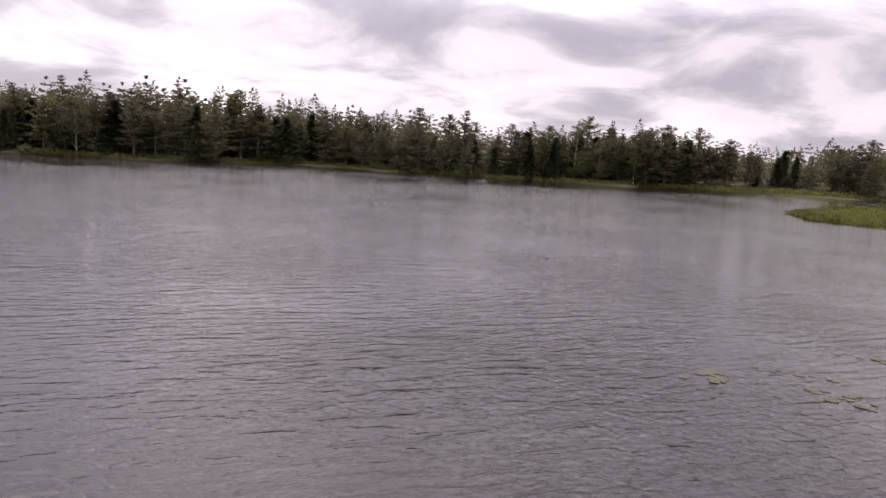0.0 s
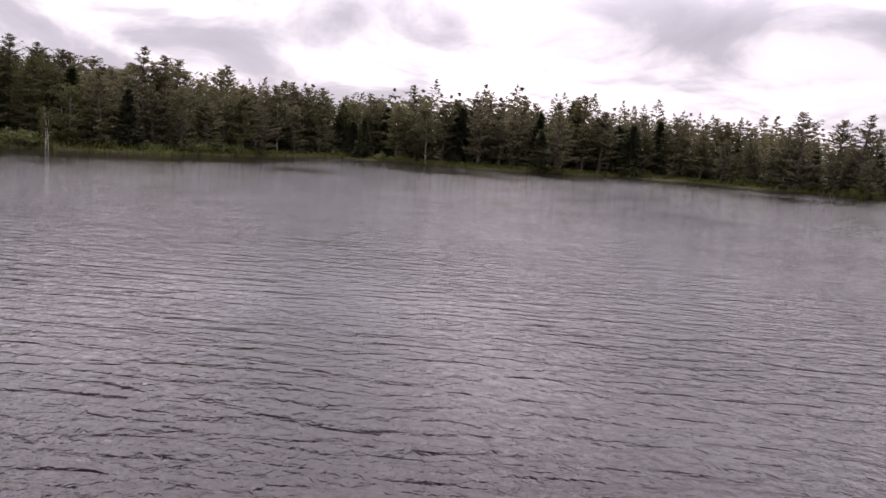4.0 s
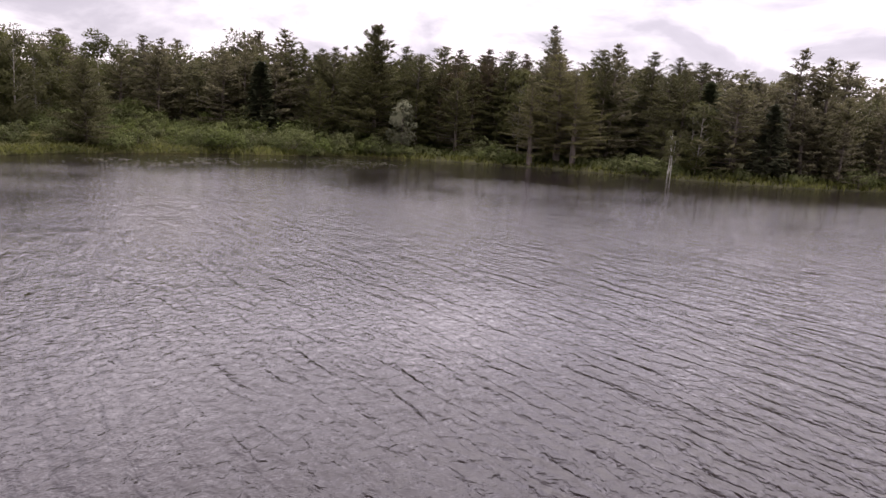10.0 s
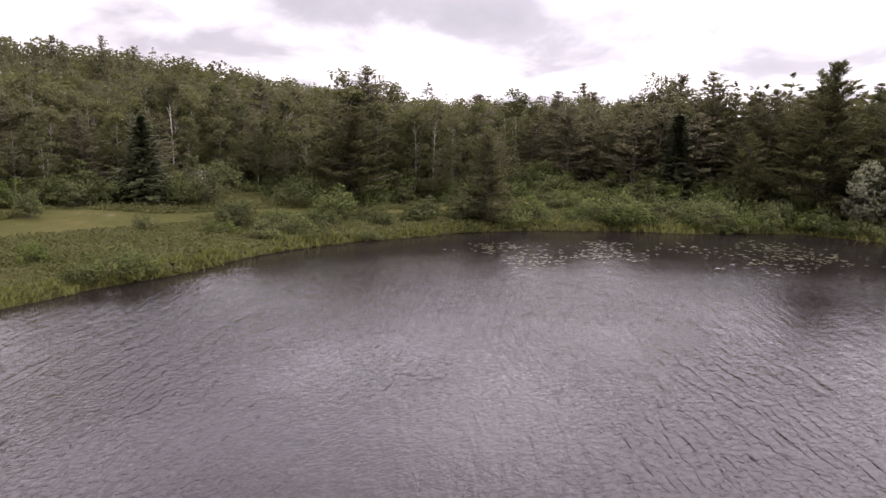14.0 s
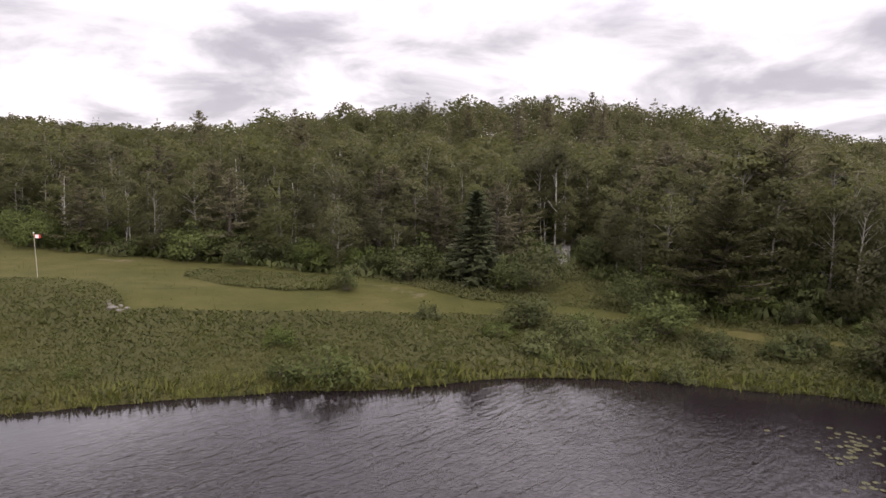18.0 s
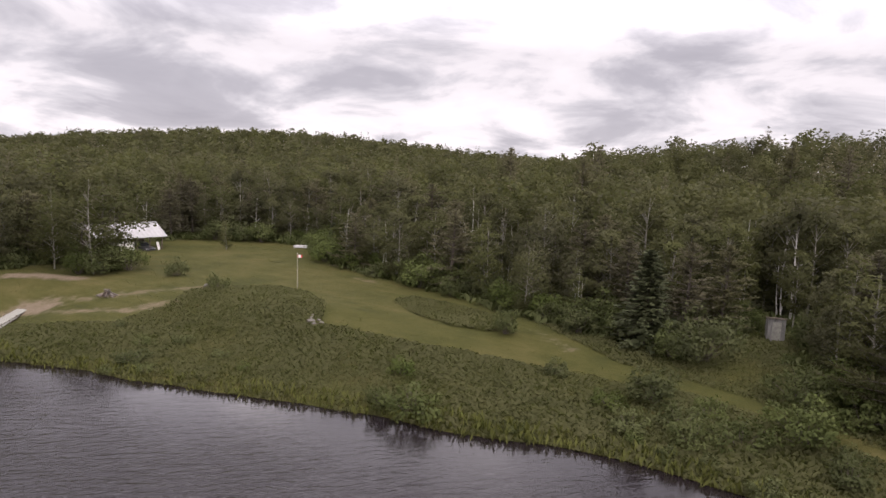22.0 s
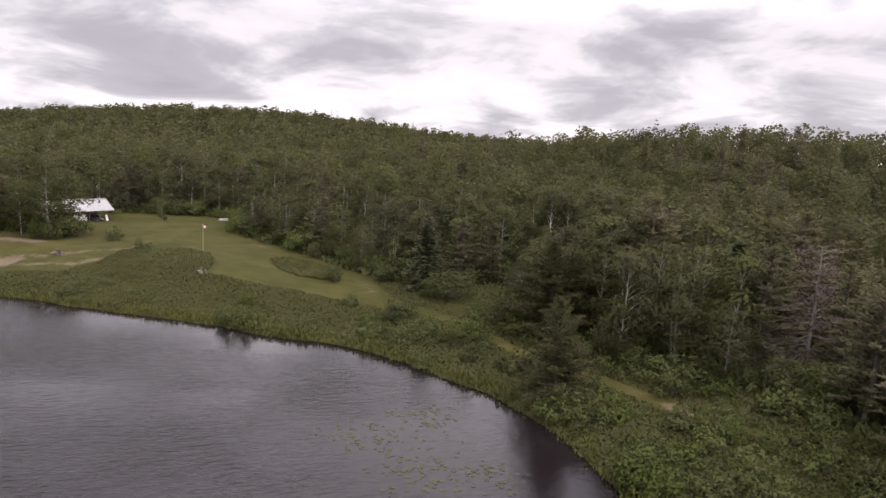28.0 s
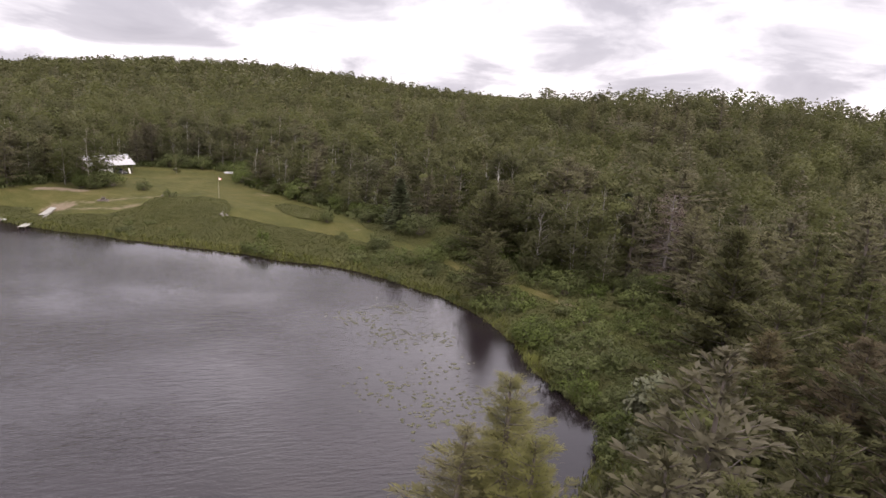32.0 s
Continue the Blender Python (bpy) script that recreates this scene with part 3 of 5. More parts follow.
def bush(seed, height=2.2, spread=1.5, clumps=18, per=46, leaf=0.105):
    """A shrub: many stems from one root, leaf clumps down to the ground."""
    rng = np.random.RandomState(seed)
    wood, green = Soup(), Soup()
    for c in range(clumps):
        a, r = rng.uniform(0, 6.28), spread * np.sqrt(rng.uniform(0.02, 0.85))
        z = height * rng.uniform(0.22, 0.86) * (1 - 0.45 * (r / spread) ** 2)
        mid = np.array([np.cos(a) * r, np.sin(a) * r, z])
        wood.tube([(0.1 * np.cos(a), 0.1 * np.sin(a), -0.15), mid * (0.55, 0.55, 0.6), mid * (1, 1, 1.1)], [0.022, 0.016, 0.006], 3)
        d = rng.normal(size=(per, 3))
        d /= np.linalg.norm(d, axis=1)[:, None]
        size = 0.30 * spread * rng.uniform(0.7, 1.2)
        spot = mid + d * size * rng.uniform(0.5, 1.15, per)[:, None] * (1.1, 1.1, 0.95)
        spot[:, 2] = np.maximum(spot[:, 2], 0.03)
        green.leaves(spot, rng.normal(0, 0.7, (per, 3)), leaf * rng.uniform(0.6, 1.35, per), 0.62, rng, face=d * 0.9 + mid / (spread, spread, height) * 0.6 + (0, 0, 0.4), loose=0.4)
    return wood, green


def dead_pine(seed, height=10.5, spread=2.7):
    """A dead pine: bare bleached trunk and thin broken limbs with side twigs, a few dry needles left."""
    rng = np.random.RandomState(seed)
    wood, dry = Soup(), Soup()
    t, line = trunk_line(rng, height, 0.03, 0.2, 8)
    wood.tube(line, np.interp(t, [0, 1], [0.17, 0.02]), 8)
    for b in range(90):
        s = rng.uniform(0.16, 0.99)
        base = along_trunk(t, line, s)
        a, length = rng.uniform(0, 6.28), spread * (1.08 - 0.75 * s) * rng.uniform(0.4, 1.05)
        u = np.linspace(0, 1, 4)
        rise = np.interp(s, [0.15, 0.6, 1], [-0.05, 0.25, 0.7])
        limb = base + np.stack([np.cos(a) * u * length, np.sin(a) * u * length, length * (rise * u - 0.12 * u * u)], -1)
        wood.tube(limb, [0.035, 0.024, 0.015, 0.006], 4)
        for k in range(5):
            p = np.array([np.interp(rng.uniform(0.35, 1), u, limb[:, c]) for c in range(3)])
            e = p + np.array([np.cos(a + rng.choice([-0.8, 0.8])), np.sin(a + rng.choice([-0.8, 0.8])), rng.uniform(-0.1, 0.35)]) * length * 0.28
            wood.tube([p, e], [0.011, 0.004], 3)
            dry.leaves(e + rng.normal(0, 0.16, (6, 3)), rng.normal(0, 1, (6, 3)), 0.15, 0.22, rng)
    return wood, dry


class Kind:
    """A kind of tree in a few growth forms; each placed tree is a thing of its own with wood and crown."""
    def __init__(self, name, category, label, forms, bark, green, height, group):
        self.name, self.category, self.label, self.group, self.height = name, category, label, group, height
        self.forms = [(w.mesh(name + "_trunk", bark, True), g.mesh(name + "_crown", green)) for w, g in forms]
        self.made, self.count = {}, 0

    def plant(self, x, y, height, form=None, turn=None, wide=1.0, label="", group=None, sink=0.1):
        form = random.randrange(len(self.forms)) if form is None else form
        s = height / self.height
        z = float(land(x, y)) - sink
        m = Matrix.LocRotScale((x, y, z), Euler((0, 0, random.uniform(0, 6.28) if turn is None else turn)), (s * wide, s * wide, s))
        self.count += 1
        if form in self.made:
            ob = copy_thing(self.made[form], m @ Matrix.Diagonal((*(1 / k for k in self.made[form].scale), 1)))
        else:
            ob = thing(self.name, self.label, self.category, group=self.group)
            part("trunk", self.forms[form][0], ob)
            part("crown", self.forms[form][1], ob)
            ob.matrix_basis = m
            self.made[form] = ob
        if label:
            ob["label"] = label
        if group is not None:
            ob["group"] = group
        return ob


PINES = Kind("pine_tree", "tree", "dark green pine with level layered limbs", [pine(11 + k, spread=(2.6, 3.0, 3.3, 2.4, 2.8)[k], bare=(0.12, 0.06, 0.04, 0.2, 0.1)[k], peak=(2.1, 1.5, 2.5, 2.9, 1.8)[k]) for k in range(5)], BARK, NEEDLES, 11.0, "pines of the shore woods")
SPRUCES = Kind("spruce_tree", "tree", "narrow dark spruce with drooping boughs", [spruce(31 + k, spread=(2.0, 2.5, 1.8)[k]) for k in range(3)], BARK, SPRUCE, 9.0, "spruces of the woods")
ASPENS = Kind("aspen_tree", "tree", "slim pale-stemmed aspen with a loose green crown", [broadleaf(51 + k, spread=(2.1, 2.5, 1.9, 2.3, 2.7)[k], clear=(0.2, 0.12, 0.26, 0.1, 0.16)[k], clumps=40, per=74, leaf=0.135, stems=(1, 1, 1, 2, 1)[k]) for k in range(5)], ASPEN_BARK, LEAVES, 10.0, "aspens of the woods")
BIRCHES = Kind("birch_tree", "tree", "white-stemmed birch with a thin green crown", [broadleaf(71 + k, spread=1.8, clear=0.42, clumps=22, per=56, leaf=0.15, stems=(1, 2, 3)[k]) for k in range(3)], BIRCH_BARK, LEAVES, 10.0, "white birches")
BUSHES = Kind("shrub", "shrub", "leafy green shrub in the shore growth", [bush(91 + k, spread=(1.4, 1.7, 1.2, 1.55)[k], height=(2.2, 2.0, 2.6, 1.8)[k]) for k in range(4)], BARK, BUSH, 2.2, "shrubs along the shore")
TALL_BUSHES = Kind("tall_shrub", "shrub", "tall leafy shrub at the rim of the woods", [bush(111 + k, height=4.4, spread=(2.3, 1.9, 2.6)[k], clumps=34, per=52, leaf=0.13) for k in range(3)], BARK, BUSH, 4.4, "tall shrubs at the rim of the woods")

random.seed(4)
TAKEN = []


CLEAR = [(-98.0, -22.0, 4.5), (-97.5, -18.0, 3.5), (-55.6, -30.0, 2.8), (-75.0, -20.0, 5.0), (-98.0, -14.0, 3.5), (-97.6, -26.0, 3.0), (-66.0, -38.2, 2.4), (-65.4, -34.6, 2.6), (-62.7, -19.0, 2.2)]


def free(x, y, gap):
    if any((x - a) ** 2 + (y - b) ** 2 < c * c for a, b, c in CLEAR):
        return False
    return all((x - a) ** 2 + (y - b) ** 2 > gap * gap for a, b in TAKEN[-4000:])


# Trees that stand out, each in its place.
SPRUCES.plant(-56.2, -30.4, 8.4, form=1, wide=1.3, label="dark narrow spruce at the edge of the lawn", group="")
TALL_BUSHES.plant(-61.0, -28.4, 5.0, form=2, wide=1.0, label="tall bright green shrub beside the spruce")
TALL_BUSHES.plant(-58.6, -28.0, 3.4, form=0, label="green shrub at the foot of the spruce")
TALL_BUSHES.plant(-44.9, -26.9, 3.1, form=1, wide=0.8, label="young bushy tree at the end of the uncut strip")
BUSHES.plant(-62.5, -18.6, 2.0, form=3, wide=0.8, label="round dark bush beside the track")
BUSHES.plant(-12.0, -26.6, 2.6, form=3, wide=0.62, label="round dark green bush on the lawn")
BUSHES.plant(-41.1, -15.6, 1.9, form=0, wide=0.9, label="small bush standing above the meadow plants")
BUSHES.plant(-44.8, -10.6, 2.3, form=1, wide=1.25, label="dark willow bush leaning over the water")
BUSHES.plant(-42.3, -10.8, 1.6, form=0, wide=1.2)
TALL_BUSHES.plant(-3.0, -29.0, 2.6, form=0, wide=1.1, label="shrub clump on the lawn")
BUSHES.plant(-51.5, -21.0, 1.6, form=0, wide=1.1)
ASPENS.plant(8.1, -48.7, 4.4, form=1, wide=1.0, label="young leafy tree standing alone on the lawn", group="")
PINES.plant(-34.1, -90.6, 14.5, form=0)
ASPENS.plant(7.4, -28.2, 10.8, form=4, wide=1.6, label="leafy tree in front of the carport")
ASPENS.plant(6.6, -28.8, 9.0, form=1, wide=1.1)
ASPENS.plant(11.5, -24.0, 10.0, form=4, wide=1.0)
TALL_BUSHES.plant(4.4, -28.6, 4.4, form=2, wide=0.9)
TALL_BUSHES.plant(6.2, -27.0, 3.4, form=0, wide=1.0)
BUSHES.plant(6.0, -27.2, 2.6, form=0, wide=1.1)
ASPENS.plant(5.4, -24.6, 11.4, form=1, wide=1.3, label="broad leafy tree in front of the carport")
TALL_BUSHES.plant(4.6, -24.8, 4.6, form=2, wide=0.9)
TALL_BUSHES.plant(6.6, -23.6, 4.0, form=0, wide=0.9)
for x, y in ((-56.2, -30.4), (-56.0, -33.0), (-53.8, -32.0), (-58.2, -32.2), (-60.8, -28.2), (4.6, -28.8), (7.6, -29.4), (-74.6, -21.8), (-79.4, -7.6), (3.4, -29.6), (7.2, -27.6), (11.5, -24), (2, -29), (-97, -26)):
    TAKEN.append((x, y))

for x, y, h, f in ((-32.5, 151.5, 13.0, 2), (-28.2, 156.0, 12.0, 0), (-23.8, 154.0, 12.8, 1), (-35.5, 153.0, 10.5, 1)):
    PINES.plant(x, y, h, form=f, wide=1.25)
    TAKEN.append((x, y))
BIG_PINES = Kind("white_pine_tree", "tree", "tall white pine with long soft plumes", [pine(201 + k, height=14.0, spread=3.4, bare=0.07, whorls=28, tufts=20, blade=0.18, twigs=8, aspect=0.2, peak=(1.9, 1.5, 2.3)[k]) for k in range(3)], BARK, OLD_NEEDLES, 14.0, "tall pines beside the bay")
for k, (x, y, h) in enumerate(((-112.5, 5.0, 13.0), (-111.5, 13.5, 13.4), (-107.5, 21.8, 13.0), (-111.5, 9.0, 13.4), (-112.5, 20.0, 14.2), (-114.5, 30.5, 13.4), (-113.0, 27.0, 14.0), (-106.5, 33.5, 12.6), (-111.5, 34.0, 14.0), (-108.5, 39.5, 13.2),
                              (-106.0, 44.5, 12.8), (-111.0, 46.5, 14.4), (-105.0, 55.5, 13.2), (-110.0, 53.0, 14.2), (-99.5, 57.0, 12.6), (-96.0, 54.5, 11.6), (-115.5, 14.5, 14.0), (-116.0, 24.0, 14.6), (-116.5, 40.0, 14.6))):
    BIG_PINES.plant(x, y, h, form=k % 3, wide=1.22 + 0.12 * (k % 3))
    TAKEN.append((x, y))
LIGHT_PINES = Kind("young_pine_tree", "tree", "pine with pale fresh shoots at the tips", [pine(221, height=14.0, spread=2.8, bare=0.15, whorls=24, tufts=32, blade=0.115, twigs=9, aspect=0.15)], BARK, FRESH, 14.0, "")
for x, y, h, w in ((-97.4, 40.6, 13.0, 1.75), (-98.7, 42.8, 12.0, 1.5), (-95.6, 42.4, 11.4, 1.5), (-96.4, 37.4, 10.4, 1.5)):
    LIGHT_PINES.plant(x, y, h, form=0, wide=w)
    TAKEN.append((x, y))
RUSTY_PINES = Kind("rusty_pine_tree", "tree", "pine with rust-brown ageing needles", [pine(231, height=14.0, spread=3.2, bare=0.1, whorls=28, tufts=22, blade=0.165, twigs=8, aspect=0.2, peak=1.8)], BARK, RUSTY, 14.0, "")
for x, y, h, w in ((-110.4, 31.0, 14.0, 1.35), (-107.6, 27.0, 12.4, 1.3), (-112.6, 36.0, 13.6, 1.2)):
    RUSTY_PINES.plant(x, y, h, form=0, wide=w)
    TAKEN.append((x, y))
# pines of the west shore that rise over their neighbours
for x, y, h, f, w in ((-104.6, 40.2, 15.4, 1, 1.15), (-103.8, 47.2, 14.6, 4, 1.1), (-95.6, 66.4, 14.2, 1, 1.1), (-94.8, 69.2, 13.4, 0, 1.2), (-138.8, -31.0, 14.8, 1, 1.3), (-126.0, -29.6, 11.6, 0, 1.3), (-97.0, -42.3, 12.6, 2, 1.5), (-121.4, -42.0, 11.8, 4, 1.2)):
    PINES.plant(x, y, h, form=f, wide=w, label="pine that rises over the woods around it")
    TAKEN.append((x, y))
ASPENS.plant(-119.0, -8.2, 15.6, form=4, wide=1.1)
for k, (x, y, h) in enumerate([(-11.0, -116.7, 16.2), (-29.1, -120.7, 15.8), (-66.8, -121.9, 15.4), (-76.0, -110.6, 16.2), (-83.6, -119.3, 16.2), (-92.2, -106.8, 17.4), (-86.8, -133.9, 16.4), (-98.7, -134.6, 17.4)]):
    PINES.plant(x, y, h * 0.96, form=k % 2, wide=0.95)
    TAKEN.append((x, y))
BROAD_PINE = Kind("broad_pine_tree", "tree", "broad old white pine with level limbs", [pine(251, height=10.0, spread=4.7, bare=0.05, whorls=26, tufts=34, blade=0.2, twigs=8, aspect=0.26, ragged=0.5, peak=1.5)], BARK, OLD_NEEDLES, 10.0, "")
BROAD_PINE.plant(-74.6, -21.8, 9.9, form=0)
BROAD_PINE.plant(-79.4, -7.6, 8.6, form=0, turn=2.0, wide=0.78, label="dense dark pine at the bend of the shore")
GREAT_PINE = Kind("great_pine_tree", "tree", "huge full pine with soft plumes beside the bay", [pine(261, height=16.0, spread=5.4, bare=0.05, whorls=36, tufts=34, blade=0.22, twigs=8, aspect=0.26, ragged=0.35, peak=1.7)], BARK, OLD_NEEDLES, 16.0, "")
GREAT_PINE.plant(-105.6, 16.6, 16.2, form=0)

BIG_PINES.plant(-112.0, 40.2, 17.6, form=1, wide=0.9)
BIG_PINES.plant(-102.0, 46.0, 13.0, form=0, wide=0.8)
TAKEN += [(-105.6, 16.6), (-104, 19), (-107.5, 14.5), (-103.5, 14.5), (-99.9, 50.6), (-112, 40.2), (-101.5, 46)]
DEAD = Kind("dead_pine", "tree", "dead pine with bare bleached limbs", [dead_pine(5)], DEADWOOD, BROWN_TWIGS, 10.5, "")
DEAD.plant(-97.6, -22.6, 11.4, form=0, wide=1.35)
SILVER = Kind("silvery_tree", "tree", "small tree with pale silvery leaves at the water", [broadleaf(240, height=5.0, spread=1.5, clear=0.05, clumps=44, per=60, leaf=0.12)], BARK, PALE, 5.0, "")
SILVER.plant(-101.4, 20.9, 6.6, form=0)
BIRCHES.plant(-88.8, 52.1, 5.5, form=2, label="cluster of thin white birch stems at the shore")
BIRCHES.plant(-67.3, -46.0, 12.0, form=0)
TALL_BUSHES.plant(-69.0, -37.6, 4.2, form=1)
TALL_BUSHES.plant(-63.4, -40.6, 3.4, form=0)


def edge_depth(x, y):
    """How far inside the woods a place lies: 0 on the lake shore or the rim of the clearing."""
    return np.minimum(shore_distance(x, y) - 1.6, signed(CLEARING, x, y))


def wooded(x, y):
    return (edge_depth(x, y) > 0) & (signed(ISLAND, x, y) > 8) & ~inside(MARSH, x, y)


def jitter(x0, x1, y0, y1, gap, seed):
    r = np.random.RandomState(seed)
    a, b = np.meshgrid(np.arange(x0, x1, gap), np.arange(y0, y1, gap), indexing="ij")
    return (a + r.uniform(-0.42, 0.42, a.shape) * gap).ravel(), (b + r.uniform(-0.42, 0.42, b.shape) * gap).ravel(), r


# Which woods: pines to the west and north, aspens and birches with some conifers to the south.
def conifer_share(x, y):
    return np.clip(0.16 + 0.7 * smooth((y + 12 + 0.25 * (-70 - x)) / 30) + 0.08 * smooth((-70 - x) / 15), 0.08, 0.86) + 0.12 * wave(x, y, 0.09, 21)


def tree_height(x, y, r):
    south = smooth((-20 - y) / 20)
    h = 10.9 - 0.7 * south + 1.5 * wave(x, y, 0.06, 22) + np.clip(r.normal(0, 1.5, np.shape(x)), -3.0, 2.6)
    h = h + 1.3 * smooth((-92 - x) / 10) * smooth((y + 14) / 12) * smooth((62 - y) / 15)
    h = h - 2.6 * np.exp(-((x + 108) / 18) ** 2 - ((y + 32) / 16) ** 2)
    edge = smooth((-15 - y) / 15) * smooth((x + 95) / 20)
    h = h * (0.8 - 0.14 * edge + (0.2 + 0.14 * edge) * smooth(edge_depth(x, y) / (8 + 6 * edge)))
    h = h * (1 - 0.25 * np.exp(-((x - 36) / 17) ** 2) * smooth((y - 150) / 20))
    h = h * (1 - 0.28 * np.exp(-((x + 26) / 24) ** 2) * smooth((y - 138) / 10))
    return np.clip(h, 4.0, 16.0)


MARSH = np.array([(9, 160), (20, 168), (47, 182), (55, 186), (53, 193), (40, 190), (20, 176)], float)


nearx, neary, r = jitter(-150, 60, -90, 215, 3.7, 40)
depth = edge_depth(nearx, neary)
late = np.hypot(nearx + 106, neary - 42) < 42
keep = wooded(nearx, neary) & ((depth < np.where(neary < 0, 17, 12)) | (late & (nearx < -110))) & (nearx + neary * 0.1 < 98) & (nearx > -140)
keep &= ~((nearx > 30) & (neary < 60))
cs, hs, pick = conifer_share(nearx, neary), tree_height(nearx, neary, r), r.uniform(0, 1, len(nearx))
alot = r.uniform(0, 1, len(nearx))
for x, y, c, h, p, q, d in zip(nearx[keep], neary[keep], cs[keep], hs[keep], pick[keep], alot[keep], depth[keep]):
    if not free(x, y, 2.0):
        continue
    # the point of land beside the bay: low growth along a wet gap, pines to the west of it
    gap = -104.15 + 0.07 * (65.4 - y) - 1.6 < x < -104.15 + 0.18 * (65.4 - y) + 1.5
    if -112 < x < -86 and 16 < y < 52 and (gap or x > -99.0):
        if q < 0.75 and d < 9 and free(x, y, 1.5):
            BUSHES.plant(x, y, 1.6 + 2.2 * q, wide=1.1)
        continue
    if -112 < x < -86 and 14 < y < 72:
        h = min(h, 11.5)
    TAKEN.append((x, y))
    if x < -98 and p < 0.9 and np.hypot(x + 106, y - 34) < 32:
        BIG_PINES.plant(x, y, h * 0.98, wide=random.uniform(1.1, 1.4))
    elif p < c:
        spiry = q >= 0.8 and np.hypot(x + 56, y + 31) > 14
        (SPRUCES if spiry else PINES).plant(x, y, h * (0.92 if spiry else 1.06), wide=random.uniform(1.1, 1.5))
    else:
        (ASPENS if q < 0.84 or y > 60 else BIRCHES).plant(x, y, h * 0.98, wide=random.uniform(1.0, 1.45))

# Shrubs at the foot of the woods and along the water.
ux, uy, r = jitter(-112, 40, -62, 60, 2.35, 44)
inner = edge_depth(ux, uy)
rim = (inner > -1.2) & (inner < 3.5) & (shore_distance(ux, uy) > 2.0)
shore = (shore_distance(ux, uy) > 0.6) & (inside(CLEARING, ux, uy)) & ((inside(MEADOW, ux, uy) & (ux < -56)) | (ux < -67))
share = r.uniform(0, 1, len(ux))
for x, y, s in zip(ux[rim], uy[rim], share[rim]):
    if s < 0.5 and to_line(TRACK, x, y) > 1.6 and not (4 < x < 27 and -50 < y < -30) and not (-111 < x < -86 and 16 < y):
        (TALL_BUSHES if s < 0.3 else BUSHES).plant(x, y, 2.6 + 7.0 * s if s < 0.3 else 1.5 + 1.6 * s, wide=random.uniform(0.9, 1.3))
for x, y, s in zip(ux[shore], uy[shore], share[shore]):
    if s < 0.5 + 0.2 * (x < -75) and to_line(TRACK, x, y) > 1.7 and free(x, y, 1.6):
        (TALL_BUSHES if s < 0.12 else BUSHES).plant(x, y, 3.0 + 6 * s if s < 0.12 else 1.0 + 2.4 * s, wide=random.uniform(0.95, 1.35))

# Willow and alder bushes that hang over the water's edge, and small ones that stand in the meadow.
bx, by, r = jitter(-99, 4, -14, 22, 1.9, 45)
edge, share = shore_distance(bx, by), r.uniform(0, 1, len(bx))
for x, y, e, s in zip(bx, by, edge, share):
    if 0.15 < e < 1.7 and inside(CLEARING, x, y) and s < (0.42 if x < -48 else 0.2) and np.hypot(x - 0.5, y + 11) > 5:
        BUSHES.plant(x, y, 0.8 + 2.6 * s, wide=random.uniform(1.0, 1.5), label="low bush hanging over the water's edge")
    elif 1.7 < e and inside(MEADOW, x, y) and -67 < x < -8 and s < 0.055:
        BUSHES.plant(x, y, 0.9 + 12 * s, wide=random.uniform(0.9, 1.3), label="small bush among the meadow plants")

vx, vy, r = jitter(-104, 62, 18, 200, 2.3, 46)
edge, share = shore_distance(vx, vy), r.uniform(0, 1, len(vx))
for x, y, e, s in zip(vx, vy, edge, share):
    if 0.3 < e < 2.8 and s < (0.6 if y < 80 else 0.42) and not inside(MARSH, x, y) and free(x, y, 1.0):
        BUSHES.plant(x, y, 0.9 + 2.6 * s * s / 0.36, wide=random.uniform(0.9, 1.4), label="dark leafy bush at the foot of the pines")

# ---- deeper woods, joined ----
def far_pine(seed, rings, per, blade):
    rng, green = np.random.RandomState(seed), Soup()
    for w in range(rings):
        s = 0.15 + 0.85 * w / (rings - 1)
        reach = 2.5 * (1 - ((s - 0.15) / 0.85) ** 1.5) * rng.uniform(0.75, 1.15) + 0.12
        a = rng.uniform(0, 6.28, per)
        q = reach * rng.uniform(0.35, 1.0, per)
        spot = np.stack([np.cos(a) * q, np.sin(a) * q, 11 * s + 0.12 * q + rng.normal(0, 0.15, per)], -1)
        green.leaves(spot, np.stack([np.cos(a), np.sin(a), 0.3 + 0 * a], -1) + rng.normal(0, 0.3, (per, 3)), blade * rng.uniform(0.7, 1.2, per) * (0.45 + 0.55 * reach / 2.5), 0.6, rng, face=np.stack([0.6 * np.cos(a), 0.6 * np.sin(a), 1 + 0 * a], -1), loose=0.4)
    return green.arrays()


